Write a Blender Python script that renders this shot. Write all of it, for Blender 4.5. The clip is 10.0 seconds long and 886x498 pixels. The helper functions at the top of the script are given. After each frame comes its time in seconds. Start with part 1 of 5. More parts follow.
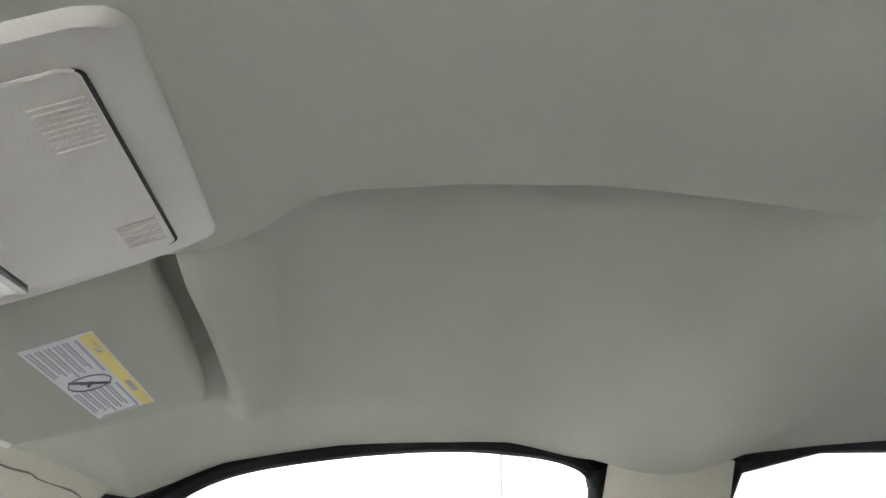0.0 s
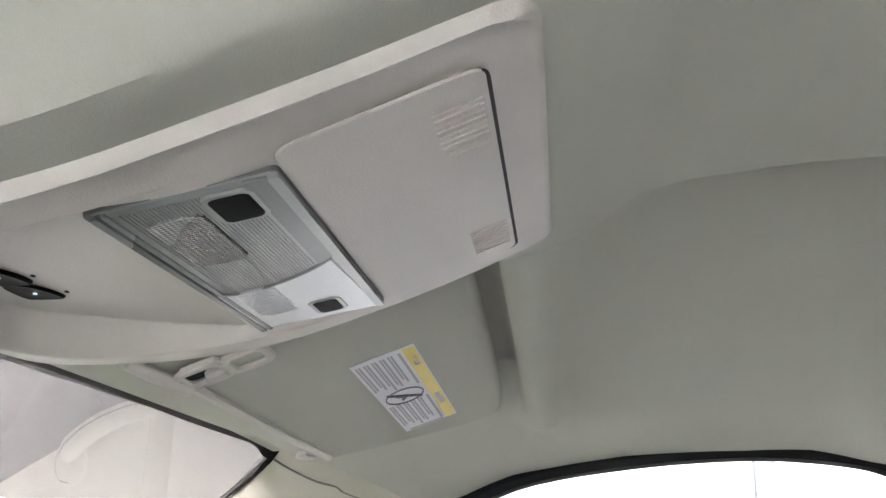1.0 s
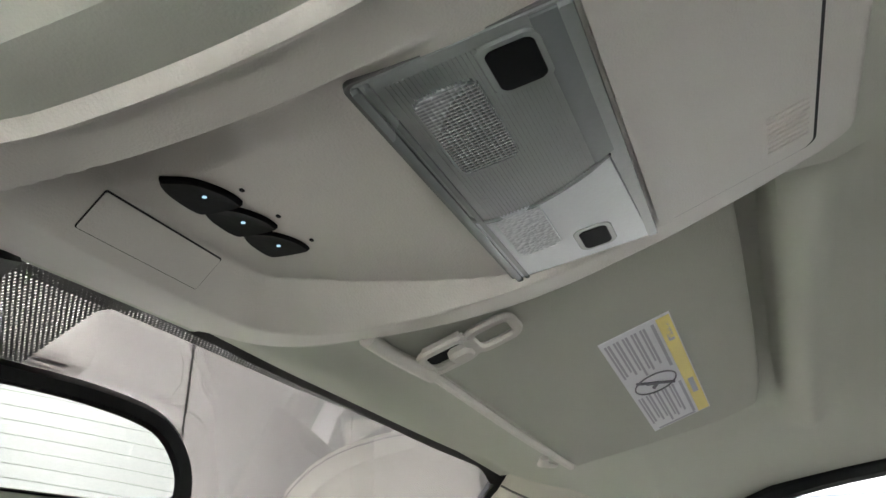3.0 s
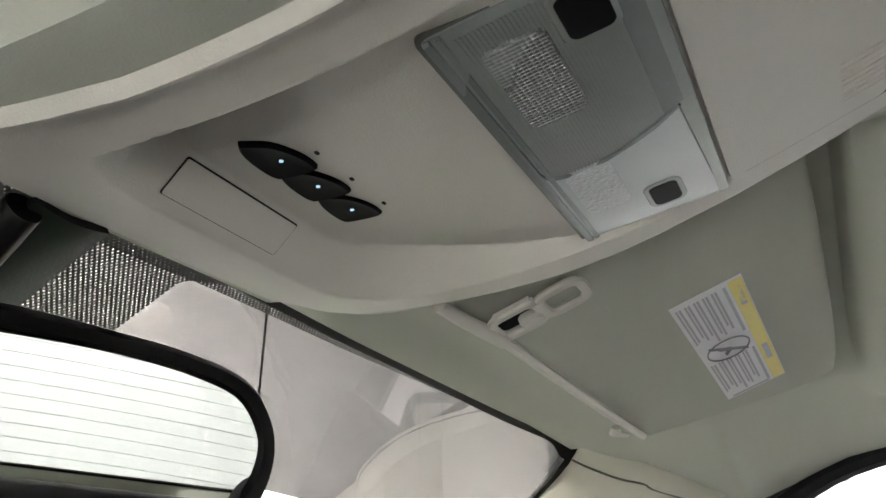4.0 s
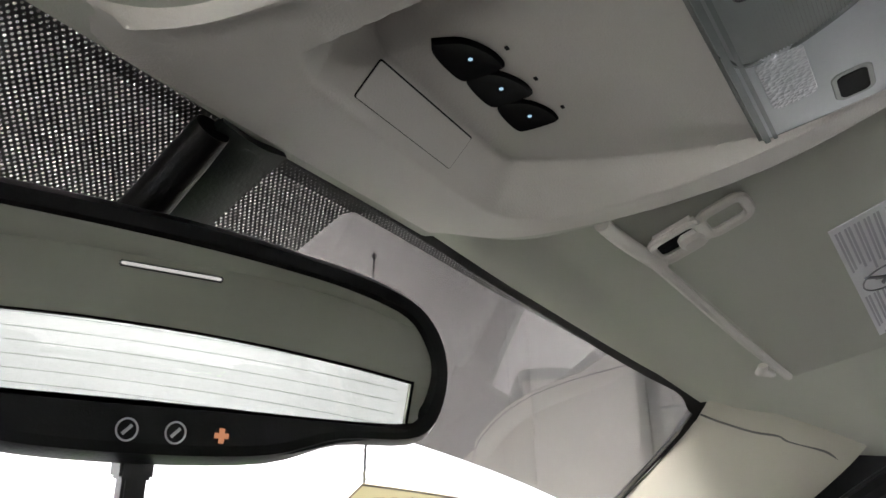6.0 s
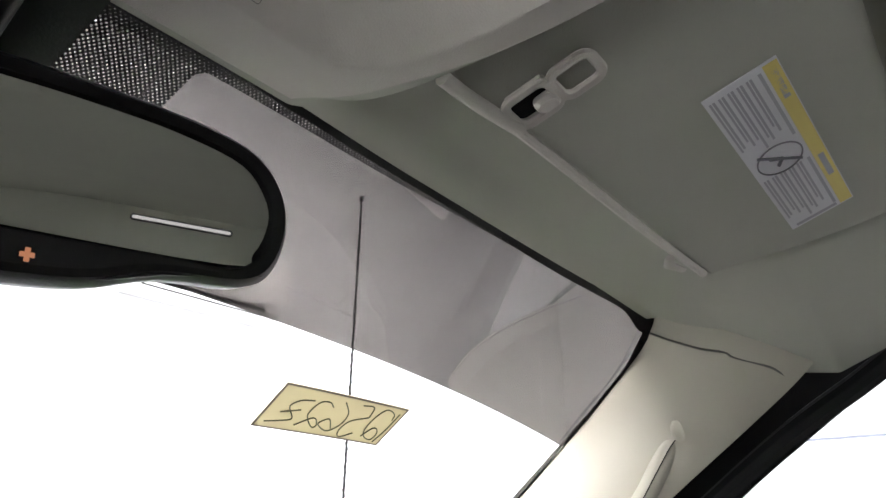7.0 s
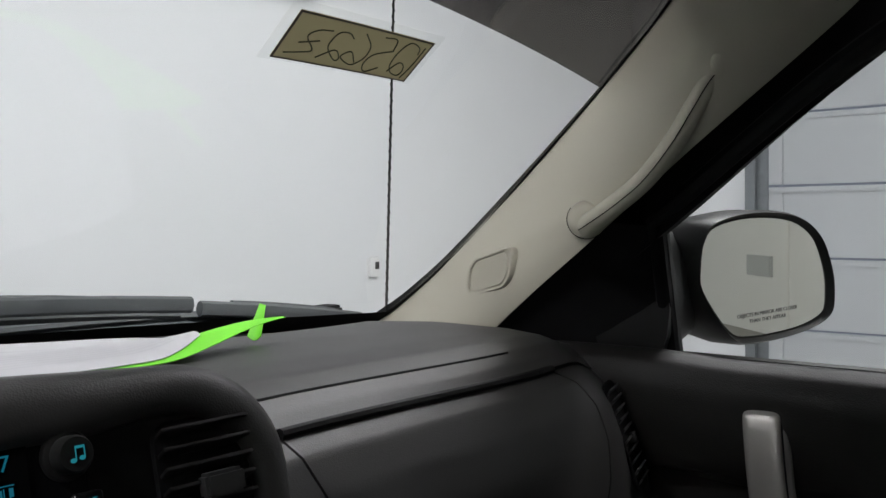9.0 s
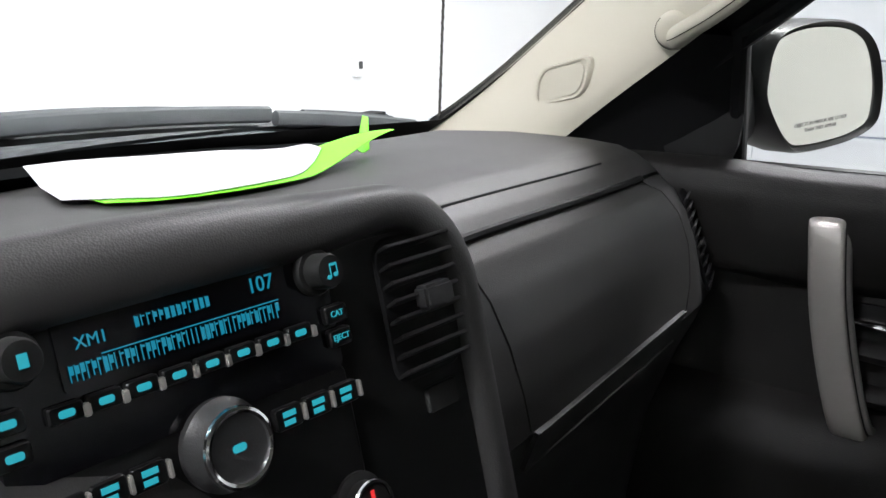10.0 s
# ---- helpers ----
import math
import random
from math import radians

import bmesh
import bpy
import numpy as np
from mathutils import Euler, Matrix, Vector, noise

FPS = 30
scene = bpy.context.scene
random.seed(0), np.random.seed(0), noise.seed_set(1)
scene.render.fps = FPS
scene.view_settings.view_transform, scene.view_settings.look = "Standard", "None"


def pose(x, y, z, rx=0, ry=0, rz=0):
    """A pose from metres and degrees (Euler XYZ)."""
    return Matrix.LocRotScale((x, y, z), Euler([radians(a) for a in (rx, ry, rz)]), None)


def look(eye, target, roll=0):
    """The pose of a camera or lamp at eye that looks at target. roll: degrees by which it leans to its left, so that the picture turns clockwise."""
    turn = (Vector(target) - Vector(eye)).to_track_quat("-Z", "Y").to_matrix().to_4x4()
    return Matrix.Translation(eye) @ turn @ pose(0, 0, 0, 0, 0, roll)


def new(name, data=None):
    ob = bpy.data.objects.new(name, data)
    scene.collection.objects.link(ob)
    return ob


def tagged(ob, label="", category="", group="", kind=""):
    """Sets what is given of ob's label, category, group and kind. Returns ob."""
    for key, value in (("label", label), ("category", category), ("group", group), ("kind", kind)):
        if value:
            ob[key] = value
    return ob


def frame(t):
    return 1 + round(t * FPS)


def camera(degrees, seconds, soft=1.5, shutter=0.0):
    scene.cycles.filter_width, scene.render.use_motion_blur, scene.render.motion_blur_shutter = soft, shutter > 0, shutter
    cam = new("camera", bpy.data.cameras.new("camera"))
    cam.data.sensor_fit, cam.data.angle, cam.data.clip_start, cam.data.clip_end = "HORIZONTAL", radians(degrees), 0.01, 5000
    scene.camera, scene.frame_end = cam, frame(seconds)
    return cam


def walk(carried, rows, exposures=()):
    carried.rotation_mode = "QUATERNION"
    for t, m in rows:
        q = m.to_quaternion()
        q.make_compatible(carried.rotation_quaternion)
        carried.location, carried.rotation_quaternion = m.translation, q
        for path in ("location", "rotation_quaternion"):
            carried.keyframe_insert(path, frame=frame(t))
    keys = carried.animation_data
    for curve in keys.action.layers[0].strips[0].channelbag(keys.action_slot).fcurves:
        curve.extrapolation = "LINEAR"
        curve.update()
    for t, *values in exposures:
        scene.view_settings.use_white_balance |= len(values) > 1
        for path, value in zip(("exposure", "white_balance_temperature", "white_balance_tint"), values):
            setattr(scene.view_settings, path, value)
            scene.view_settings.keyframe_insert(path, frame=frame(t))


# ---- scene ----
cam = camera(54.2, 10.0)
PATH = [
    (0, (-0.275, 0.059, 1.681), (1.628, -0.18, 2.249), 0.8),
    (0.5, (-0.274, 0.095, 1.68), (1.635, 0.181, 2.269), 1.9),
    (1, (-0.267, 0.11, 1.673), (1.622, 0.372, 2.274), 0.9),
    (1.5, (-0.237, 0.141, 1.66), (1.62, 0.547, 2.282), 0.9),
    (2, (-0.218, 0.167, 1.647), (1.593, 0.678, 2.322), 0.2),
    (3.3, (-0.214, 0.159, 1.643), (1.534, 0.809, 2.367), -2.0),
    (3.5, (-0.216, 0.16, 1.644), (1.528, 0.84, 2.349), -1.9),
    (4, (-0.216, 0.163, 1.633), (1.494, 0.927, 2.334), -1.5),
    (4.5, (-0.219, 0.191, 1.618), (1.477, 0.987, 2.319), -1.9),
    (5, (-0.226, 0.209, 1.612), (1.455, 1.043, 2.302), -2.1),
    (6.3, (-0.219, 0.19, 1.607), (1.401, 1.149, 2.284), -1.9),
    (6.5, (-0.209, 0.169, 1.604), (1.4, 1.146, 2.28), -1.8),
    (6.8, (-0.191, 0.135, 1.571), (1.394, 1.134, 2.27), -1.4),
    (7, (-0.169, 0.134, 1.553), (1.429, 1.157, 2.187), -1.1),
    (7.5, (-0.169, 0.122, 1.512), (1.457, 1.225, 1.881), -1.1),
    (8, (-0.192, 0.119, 1.525), (1.433, 1.28, 1.637), -1.0),
    (8.5, (-0.159, 0.113, 1.52), (1.447, 1.304, 1.525), -1.1),
    (9, (-0.133, 0.116, 1.521), (1.451, 1.334, 1.426), -1.1),
    (9.5, (-0.101, 0.156, 1.462), (1.458, 1.376, 1.179), -1.5),
    (10, (-0.232, 0.221, 1.539), (1.346, 1.319, 0.987), -0.7),
]

# ---- light ----
EXPOSURES = [(0.0, 3.7, 6250, 14), (1.0, 3.75, 6250, 18), (2.0, 3.4, 6250, 15), (3.5, 3.4, 6500, 12), (5.0, 3.2, 6500, 13), (6.4, 3.05, 6350, 16), (6.8, 3.05, 6350, 16), (7.0, 2.85, 6300, 17), (7.5, 0.65, 6350, 18), (8.0, 0.35, 6300, 17), (9.0, 0.45, 6250, 12), (9.5, 0.55, 6200, 12), (10.0, 1.65, 6200, 13)]
walk(cam, [(t, look(eye, target, roll)) for t, eye, target, roll in PATH], EXPOSURES)

world = bpy.data.worlds.new("world")
scene.world = world
world.use_nodes = True
world.node_tree.nodes["Background"].inputs[0].default_value = (0.8, 0.85, 1.0, 1)
world.node_tree.nodes["Background"].inputs[1].default_value = 0.15


# ---- materials ----
def nodes_of(name):
    m = bpy.data.materials.new(name)
    m.use_nodes = True
    nt = m.node_tree
    return m, nt, nt.nodes["Principled BSDF"]


def surface(name, colour, rough=0.6, metal=0.0, grain=400.0, bump=0.15, vary=0.12, patch=9.0, coat=0.0, kind="NOISE", depth=0.001, spec=0.5):
    """A plain surface with variation at two scales and a fine relief."""
    m, nt, b = nodes_of(name)
    N, L = nt.nodes, nt.links
    co = N.new("ShaderNodeTexCoord")
    big = N.new("ShaderNodeTexNoise")
    big.inputs["Scale"].default_value, big.inputs["Detail"].default_value = patch, 4.0
    small = N.new("ShaderNodeTexNoise" if kind == "NOISE" else "ShaderNodeTexVoronoi")
    small.inputs["Scale"].default_value = grain
    if kind == "NOISE":
        small.inputs["Detail"].default_value = 3.0
    out = small.outputs["Fac"] if kind == "NOISE" else small.outputs["Distance"]
    L.new(co.outputs["Object"], big.inputs["Vector"])
    L.new(co.outputs["Object"], small.inputs["Vector"])
    mix = N.new("ShaderNodeMix")
    mix.data_type = "RGBA"
    lo = [max(0, c * (1 - vary)) for c in colour]
    hi = [min(1, c * (1 + vary)) for c in colour]
    mix.inputs["A"].default_value, mix.inputs["B"].default_value = (*lo, 1), (*hi, 1)
    add = N.new("ShaderNodeMath")
    add.operation = "MULTIPLY_ADD"
    add.inputs[1].default_value, add.inputs[2].default_value = 0.3, -0.15
    L.new(out, add.inputs[0])
    tot = N.new("ShaderNodeMath")
    tot.operation = "ADD"
    L.new(big.outputs["Fac"], tot.inputs[0])
    L.new(add.outputs[0], tot.inputs[1])
    L.new(tot.outputs[0], mix.inputs["Factor"])
    L.new(mix.outputs["Result"], b.inputs["Base Color"])
    ramp = N.new("ShaderNodeMapRange")
    ramp.inputs["To Min"].default_value, ramp.inputs["To Max"].default_value = max(0.02, rough - 0.08), min(1, rough + 0.08)
    L.new(big.outputs["Fac"], ramp.inputs["Value"])
    L.new(ramp.outputs["Result"], b.inputs["Roughness"])
    bp = N.new("ShaderNodeBump")
    bp.inputs["Strength"].default_value, bp.inputs["Distance"].default_value = bump, depth
    L.new(out, bp.inputs["Height"])
    L.new(bp.outputs["Normal"], b.inputs["Normal"])
    b.inputs["Metallic"].default_value = metal
    b.inputs["Specular IOR Level"].default_value = spec
    b.inputs["Coat Weight"].default_value = coat
    return m


def sheet_glass(name, tint=(1, 1, 1), rough=0.0, gloss=1.0):
    """A clear pane: what is behind shows through, tinted, with a Fresnel gloss over it."""
    m, nt, b = nodes_of(name)
    N, L = nt.nodes, nt.links
    N.remove(b)
    clear, shine, fres, mix = (N.new("ShaderNode" + k) for k in ("BsdfTransparent", "BsdfGlossy", "Fresnel", "MixShader"))
    clear.inputs[0].default_value = (*tint, 1)
    shine.inputs["Roughness"].default_value = rough
    shine.inputs["Color"].default_value = (gloss, gloss, gloss, 1)
    fres.inputs[0].default_value = 1.5
    L.new(fres.outputs[0], mix.inputs[0])
    L.new(clear.outputs[0], mix.inputs[1])
    L.new(shine.outputs[0], mix.inputs[2])
    L.new(mix.outputs[0], N["Material Output"].inputs["Surface"])
    return m


def glowing(name, colour, strength):
    m, nt, b = nodes_of(name)
    b.inputs["Base Color"].default_value = (0.01, 0.01, 0.01, 1)
    b.inputs["Emission Color"].default_value = (*colour, 1)
    b.inputs["Emission Strength"].default_value = strength
    return m


def frit_dots(name, pitch, hole):
    """Black print with round clear holes in a staggered grid."""
    m, nt, b = nodes_of(name)
    N, L = nt.nodes, nt.links
    co, vor, cmp_, clear, mix = (N.new("ShaderNode" + k) for k in ("TexCoord", "TexVoronoi", "Math", "BsdfTransparent", "MixShader"))
    mp = N.new("ShaderNodeMapping")
    mp.inputs["Rotation"].default_value = (0, 0, radians(45))
    mp.inputs["Scale"].default_value = (1, 1, 0)
    vor.inputs["Scale"].default_value, vor.inputs["Randomness"].default_value = 1 / pitch, 0.0
    cmp_.operation, cmp_.inputs[1].default_value = "LESS_THAN", hole
    L.new(co.outputs["Object"], mp.inputs[0])
    L.new(mp.outputs[0], vor.inputs["Vector"])
    L.new(vor.outputs["Distance"], cmp_.inputs[0])
    L.new(cmp_.outputs[0], mix.inputs[0])
    L.new(b.outputs[0], mix.inputs[1])
    L.new(clear.outputs[0], mix.inputs[2])
    L.new(mix.outputs[0], N["Material Output"].inputs["Surface"])
    b.inputs["Base Color"].default_value, b.inputs["Roughness"].default_value = (0.012, 0.012, 0.012, 1), 0.5
    return m


FABRIC = surface("headliner_fabric", (0.44, 0.445, 0.375), 0.95, grain=1100, bump=0.16, vary=0.05, patch=6)
VISOR = surface("visor_cloth", (0.40, 0.40, 0.335), 0.9, grain=1100, bump=0.3, vary=0.05, patch=8)
SHALE = surface("light_plastic", (0.50, 0.475, 0.42), 0.5, grain=1200, bump=0.25, vary=0.04, patch=10)
GREYBAR = surface("soft_ink", (0.38, 0.37, 0.40), 0.7, grain=300, bump=0.0, vary=0.1)
PILLAR = surface("pillar_plastic", (0.42, 0.40, 0.325), 0.6, grain=1300, bump=0.3, vary=0.04, patch=8)
RUBBER = surface("black_rubber", (0.006, 0.006, 0.0065), 0.65, grain=600, bump=0.2, vary=0.2, spec=0.2)
KEYB = surface("key_black", (0.0025, 0.0025, 0.003), 0.5, grain=600, bump=0.05, vary=0.2, spec=0.03)
BLACK = surface("black_plastic", (0.006, 0.006, 0.006), 0.42, grain=900, bump=0.1, vary=0.2, spec=0.25)
GLOSS = surface("gloss_black", (0.004, 0.004, 0.005), 0.12, grain=300, bump=0.0, vary=0.2, spec=0.3)
DASH = surface("dash_vinyl", (0.029, 0.028, 0.027), 0.5, grain=900, bump=0.25, vary=0.12, patch=6, kind="VORONOI", depth=0.0005)
DOORV = surface("door_vinyl", (0.011, 0.0102, 0.0095), 0.55, grain=700, bump=0.4, vary=0.12, kind="VORONOI", depth=0.0006, spec=0.3)
CARPET = surface("carpet", (0.005, 0.0045, 0.004), 0.95, grain=500, bump=0.8, vary=0.3)
SEAT = surface("seat_cloth", (0.035, 0.034, 0.036), 0.95, grain=700, bump=0.5, vary=0.2, patch=8)
SILVER = surface("satin_silver", (0.48, 0.46, 0.43), 0.34, metal=0.6, grain=900, bump=0.05, vary=0.05)
DULL = surface("dull_grey_edge", (0.11, 0.108, 0.10), 0.5, grain=500, bump=0.1, vary=0.1)
CHROME = surface("chrome", (0.8, 0.8, 0.8), 0.12, metal=1.0, grain=300, bump=0.0, vary=0.03)
COVER = surface("dark_green_plastic", (0.008, 0.014, 0.010), 0.45, grain=700, bump=0.1, vary=0.15)
# Black plastic lightened in colour to stand for strong light outside.
WIPERM = surface("lightened_black_plastic", (0.048, 0.054, 0.058), 0.5, grain=600, bump=0.15, vary=0.2, patch=20)
GREYP = surface("grey_plastic", (0.035, 0.035, 0.035), 0.45, grain=900, bump=0.15, vary=0.1, spec=0.35)
SLAT = surface("vent_slat_plastic", (0.014, 0.014, 0.0135), 0.5, grain=900, bump=0.1, vary=0.15, spec=0.25)
MIRROR = surface("mirror_silver", (0.72, 0.73, 0.70), 0.02, metal=1.0, grain=300, bump=0.0, vary=0.01)
MIRROR.node_tree.nodes["Map Range"].inputs["To Min"].default_value = 0.0
MIRROR.node_tree.nodes["Map Range"].inputs["To Max"].default_value = 0.01
MIRRORD = surface("tinted_mirror", (0.78, 0.775, 0.68), 0.02, metal=1.0, grain=300, bump=0.0, vary=0.01)
MIRRORD.node_tree.nodes["Map Range"].inputs["To Min"].default_value = 0.0
MIRRORD.node_tree.nodes["Map Range"].inputs["To Max"].default_value = 0.01
GLASS = sheet_glass("window_glass", (0.96, 0.98, 0.96))
SCREEN = sheet_glass("windscreen_glass", (0.96, 0.98, 0.96), gloss=0.7)
def clear_film(name, tint):
    m, nt, b = nodes_of(name)
    N, L = nt.nodes, nt.links
    N.remove(b)
    c = N.new("ShaderNodeBsdfTransparent")
    c.inputs[0].default_value = (*tint, 1)
    L.new(c.outputs[0], N["Material Output"].inputs["Surface"])
    return m


TINT = clear_film("shade_band_film", (0.126, 0.116, 0.109))
# Rear tint is assumed, set to cut the light from behind.
PRIVACY = clear_film("privacy_tint", (0.34, 0.35, 0.34))
CLEAR = clear_film("outer_glass", (0.98, 0.99, 0.98))
WALL = surface("white_wall_panel", (0.80, 0.81, 0.83), 0.45, grain=60, bump=0.06, vary=0.025, patch=1.2)
CEIL = surface("ceiling_paint", (0.78, 0.78, 0.78), 0.7, grain=80, bump=0.06, vary=0.03, patch=1.0)
CONCRETE = surface("concrete_floor", (0.34, 0.33, 0.32), 0.55, grain=90, bump=0.2, vary=0.25, patch=1.5)
STEELW = surface("white_steel_door", (0.52, 0.54, 0.56), 0.5, grain=200, bump=0.1, vary=0.05, patch=2)
GALV = surface("galvanised_steel", (0.22, 0.235, 0.25), 0.4, metal=0.6, grain=120, bump=0.05, vary=0.2, patch=20)
WHITEP = surface("white_plastic", (0.80, 0.80, 0.80), 0.4, grain=500, bump=0.03, vary=0.02)
SHEETW = surface("thin_white_sheet", (0.44, 0.44, 0.455), 0.75, grain=220, bump=0.1, vary=0.05, patch=25)
PAPER = surface("white_paper", (0.72, 0.72, 0.73), 0.8, grain=300, bump=0.08, vary=0.03, patch=30)
GREEN = surface("lime_green_card", (0.17, 0.66, 0.02), 0.6, grain=300, bump=0.05, vary=0.04, patch=30)
YELLOW = surface("yellow_print", (0.72, 0.60, 0.16), 0.6, grain=300, bump=0.02, vary=0.05)
INK = surface("grey_ink", (0.16, 0.15, 0.17), 0.7, grain=300, bump=0.0, vary=0.1)
MARKER = surface("marker_ink", (0.05, 0.06, 0.02), 0.7, grain=300, bump=0.0, vary=0.1)
STICK = surface("yellow_sticker", (0.40, 0.35, 0.18), 0.7, grain=200, bump=0.03, vary=0.06, patch=25)
STN, STL = STICK.node_tree.nodes, STICK.node_tree.links
THRU, BOTH = STN.new("ShaderNodeBsdfTranslucent"), STN.new("ShaderNodeMixShader")
THRU.inputs[0].default_value, BOTH.inputs[0].default_value = (0.44, 0.39, 0.23, 1), 0.20
STL.new(STN["Principled BSDF"].outputs[0], BOTH.inputs[1])
STL.new(THRU.outputs[0], BOTH.inputs[2])
STL.new(BOTH.outputs[0], STN["Material Output"].inputs["Surface"])
LENS = surface("lamp_lens", (0.34, 0.37, 0.345), 0.22, grain=500, bump=0.1, vary=0.06)
LENS.node_tree.nodes["Principled BSDF"].inputs["Transmission Weight"].default_value = 0.25
LENSE = surface("lens_edge", (0.16, 0.175, 0.17), 0.25, grain=500, bump=0.05, vary=0.1)
# Lens tone with the window's reflection put into the colour.
LENSR = surface("lens_window_sheen", (0.40, 0.43, 0.44), 0.20, grain=500, bump=0.08, vary=0.05)
# Paler copy of the reflector, used at the paler lens end.
LENSF = surface("pale_reflector", (0.40, 0.42, 0.43), 0.30, metal=0.2, grain=600, bump=0.4, vary=0.1, kind="VORONOI", depth=0.0015)
LENSD = surface("lamp_reflector", (0.13, 0.14, 0.14), 0.26, metal=0.5, grain=640, bump=0.55, vary=0.1, kind="VORONOI", depth=0.002)
LENSD.node_tree.nodes["Voronoi Texture"].inputs["Randomness"].default_value = 0.0
DOTS = frit_dots("frit_dots", 0.00185, 0.29)
CYAN = glowing("cyan_display", (0.02, 0.50, 0.72), 0.13)
CYANK = glowing("cyan_key_light", (0.04, 0.60, 0.70), 0.19)
LEDBLUE = glowing("pale_blue_led", (0.50, 0.82, 1.0), 0.09)
ORANGE = glowing("orange_icon", (1.0, 0.42, 0.20), 0.06)
# Emission added to brighten the bar over the rear window.
BARGLOW = glowing("added_bar_glow", (1.0, 0.97, 0.93), 0.09)
REDL = glowing("red_icon", (1.0, 0.03, 0.03), 0.25)
FAINT = surface("faint_print", (0.40, 0.40, 0.42), 0.8, grain=300, bump=0.0)
PALE = surface("pale_icon", (0.45, 0.47, 0.47), 0.6, grain=300, bump=0.0)
# Glow of the ceiling fixtures that were added out of view.
LAMPW = glowing("added_lamp_panel", (1.0, 0.98, 0.96), 88.0)


# ---- mesh helpers ----
def lerp(table, v):
    return float(np.interp(v, [a for a, _ in table], [b for _, b in table]))


def smooth(a, b, v):
    t = min(1.0, max(0.0, (v - a) / (b - a)))
    return t * t * (3 - 2 * t)


def place(name, bm, material, parent=None, label="", flat=False, m=None):
    me = bpy.data.meshes.new(name)
    bm.normal_update()
    bm.to_mesh(me)
    bm.free()
    me.materials.append(material)
    if not flat:
        for p in me.polygons:
            p.use_smooth = True
        me.set_sharp_from_angle(angle=radians(40))
    ob = new(name, me)
    if m is not None:
        ob.matrix_basis = m
    if parent is not None:
        ob.parent = parent
        ob.matrix_parent_inverse = Matrix.Identity(4)
        base = parent
        total = Matrix.Identity(4)
        while base is not None:
            total = base.matrix_basis @ total
            base = base.parent
        ob.matrix_basis = total.inverted() @ (m if m is not None else Matrix.Identity(4))
    if label:
        ob["label"] = label
    return ob


def part(name, bm, material, parent, label="", flat=False, m=None):
    """One mesh under a thing; the mesh is given in world metres, or in those of m."""
    return place(name, bm, material, parent, label, flat, m)


def thing(name, at, label, category, kind="", group=""):
    ob = new(name)
    ob.empty_display_size = 0.02
    ob.matrix_basis = Matrix.Translation(at)
    return tagged(ob, label, category, group, kind)


def grid(f, nu, nv, thick=0.0, flip=False):
    """A sheet of points f(u, v), given a thickness along its normals."""
    bm = bmesh.new()
    P = np.array([[f(i / nu, j / nv) for j in range(nv + 1)] for i in range(nu + 1)], float)
    layers = [P]
    if thick:
        du, dv = np.gradient(P, axis=0), np.gradient(P, axis=1)
        n = np.cross(du, dv)
        n /= np.maximum(np.linalg.norm(n, axis=-1, keepdims=True), 1e-9)
        layers.append(P + n * (-thick if flip else thick))
    V = [[[bm.verts.new(p) for p in row] for row in lay] for lay in layers]
    for i in range(nu):
        for j in range(nv):
            bm.faces.new((V[0][i][j], V[0][i + 1][j], V[0][i + 1][j + 1], V[0][i][j + 1]))
            if thick:
                bm.faces.new((V[1][i][j + 1], V[1][i + 1][j + 1], V[1][i + 1][j], V[1][i][j]))
    if thick:
        rim = [(i, 0) for i in range(nu + 1)] + [(nu, j) for j in range(1, nv + 1)] + [(i, nv) for i in range(nu - 1, -1, -1)] + [(0, j) for j in range(nv - 1, 0, -1)]
        for a, b in zip(rim, rim[1:] + rim[:1]):
            bm.faces.new((V[0][b[0]][b[1]], V[0][a[0]][a[1]], V[1][a[0]][a[1]], V[1][b[0]][b[1]]))
        bmesh.ops.recalc_face_normals(bm, faces=bm.faces)
    return bm


def rings(loops, close_first=True, close_last=True):
    """A skin over closed loops of equal counts."""
    bm = bmesh.new()
    V = [[bm.verts.new(p) for p in loop] for loop in loops]
    for a, b in zip(V, V[1:]):
        for i in range(len(a)):
            j = (i + 1) % len(a)
            bm.faces.new((a[i], a[j], b[j], b[i]))
    if close_first:
        bm.faces.new(V[0][::-1])
    if close_last:
        bm.faces.new(V[-1])
    bmesh.ops.recalc_face_normals(bm, faces=bm.faces)
    return bm


def rounded(w, h, r, n=5):
    """A rounded rectangle round the origin, w by h."""
    out = []
    for cx, cy, a0 in ((w / 2 - r, h / 2 - r, 0), (-w / 2 + r, h / 2 - r, 90), (-w / 2 + r, -h / 2 + r, 180), (w / 2 - r, -h / 2 + r, 270)):
        for k in range(n + 1):
            a = radians(a0 + 90 * k / n)
            out.append((cx + r * math.cos(a), cy + r * math.sin(a)))
    return out


def slab(outline, depth, bevel=0.001):
    """An outline in x, y given a depth along z (from 0 to depth), with softened edges."""
    pts = np.array(outline, float)
    c = pts.mean(0)

    def shrunk(d):
        v = pts - c
        k = np.linalg.norm(v, axis=1, keepdims=True)
        return c + v * np.maximum(0, 1 - d / np.maximum(k, 1e-6))

    s = 1 if depth > 0 else -1
    b = min(bevel, abs(depth) * 0.45)
    return rings([[(x, y, 0) for x, y in shrunk(b)], [(x, y, s * b) for x, y in pts], [(x, y, depth - s * b) for x, y in pts], [(x, y, depth) for x, y in shrunk(b)]])


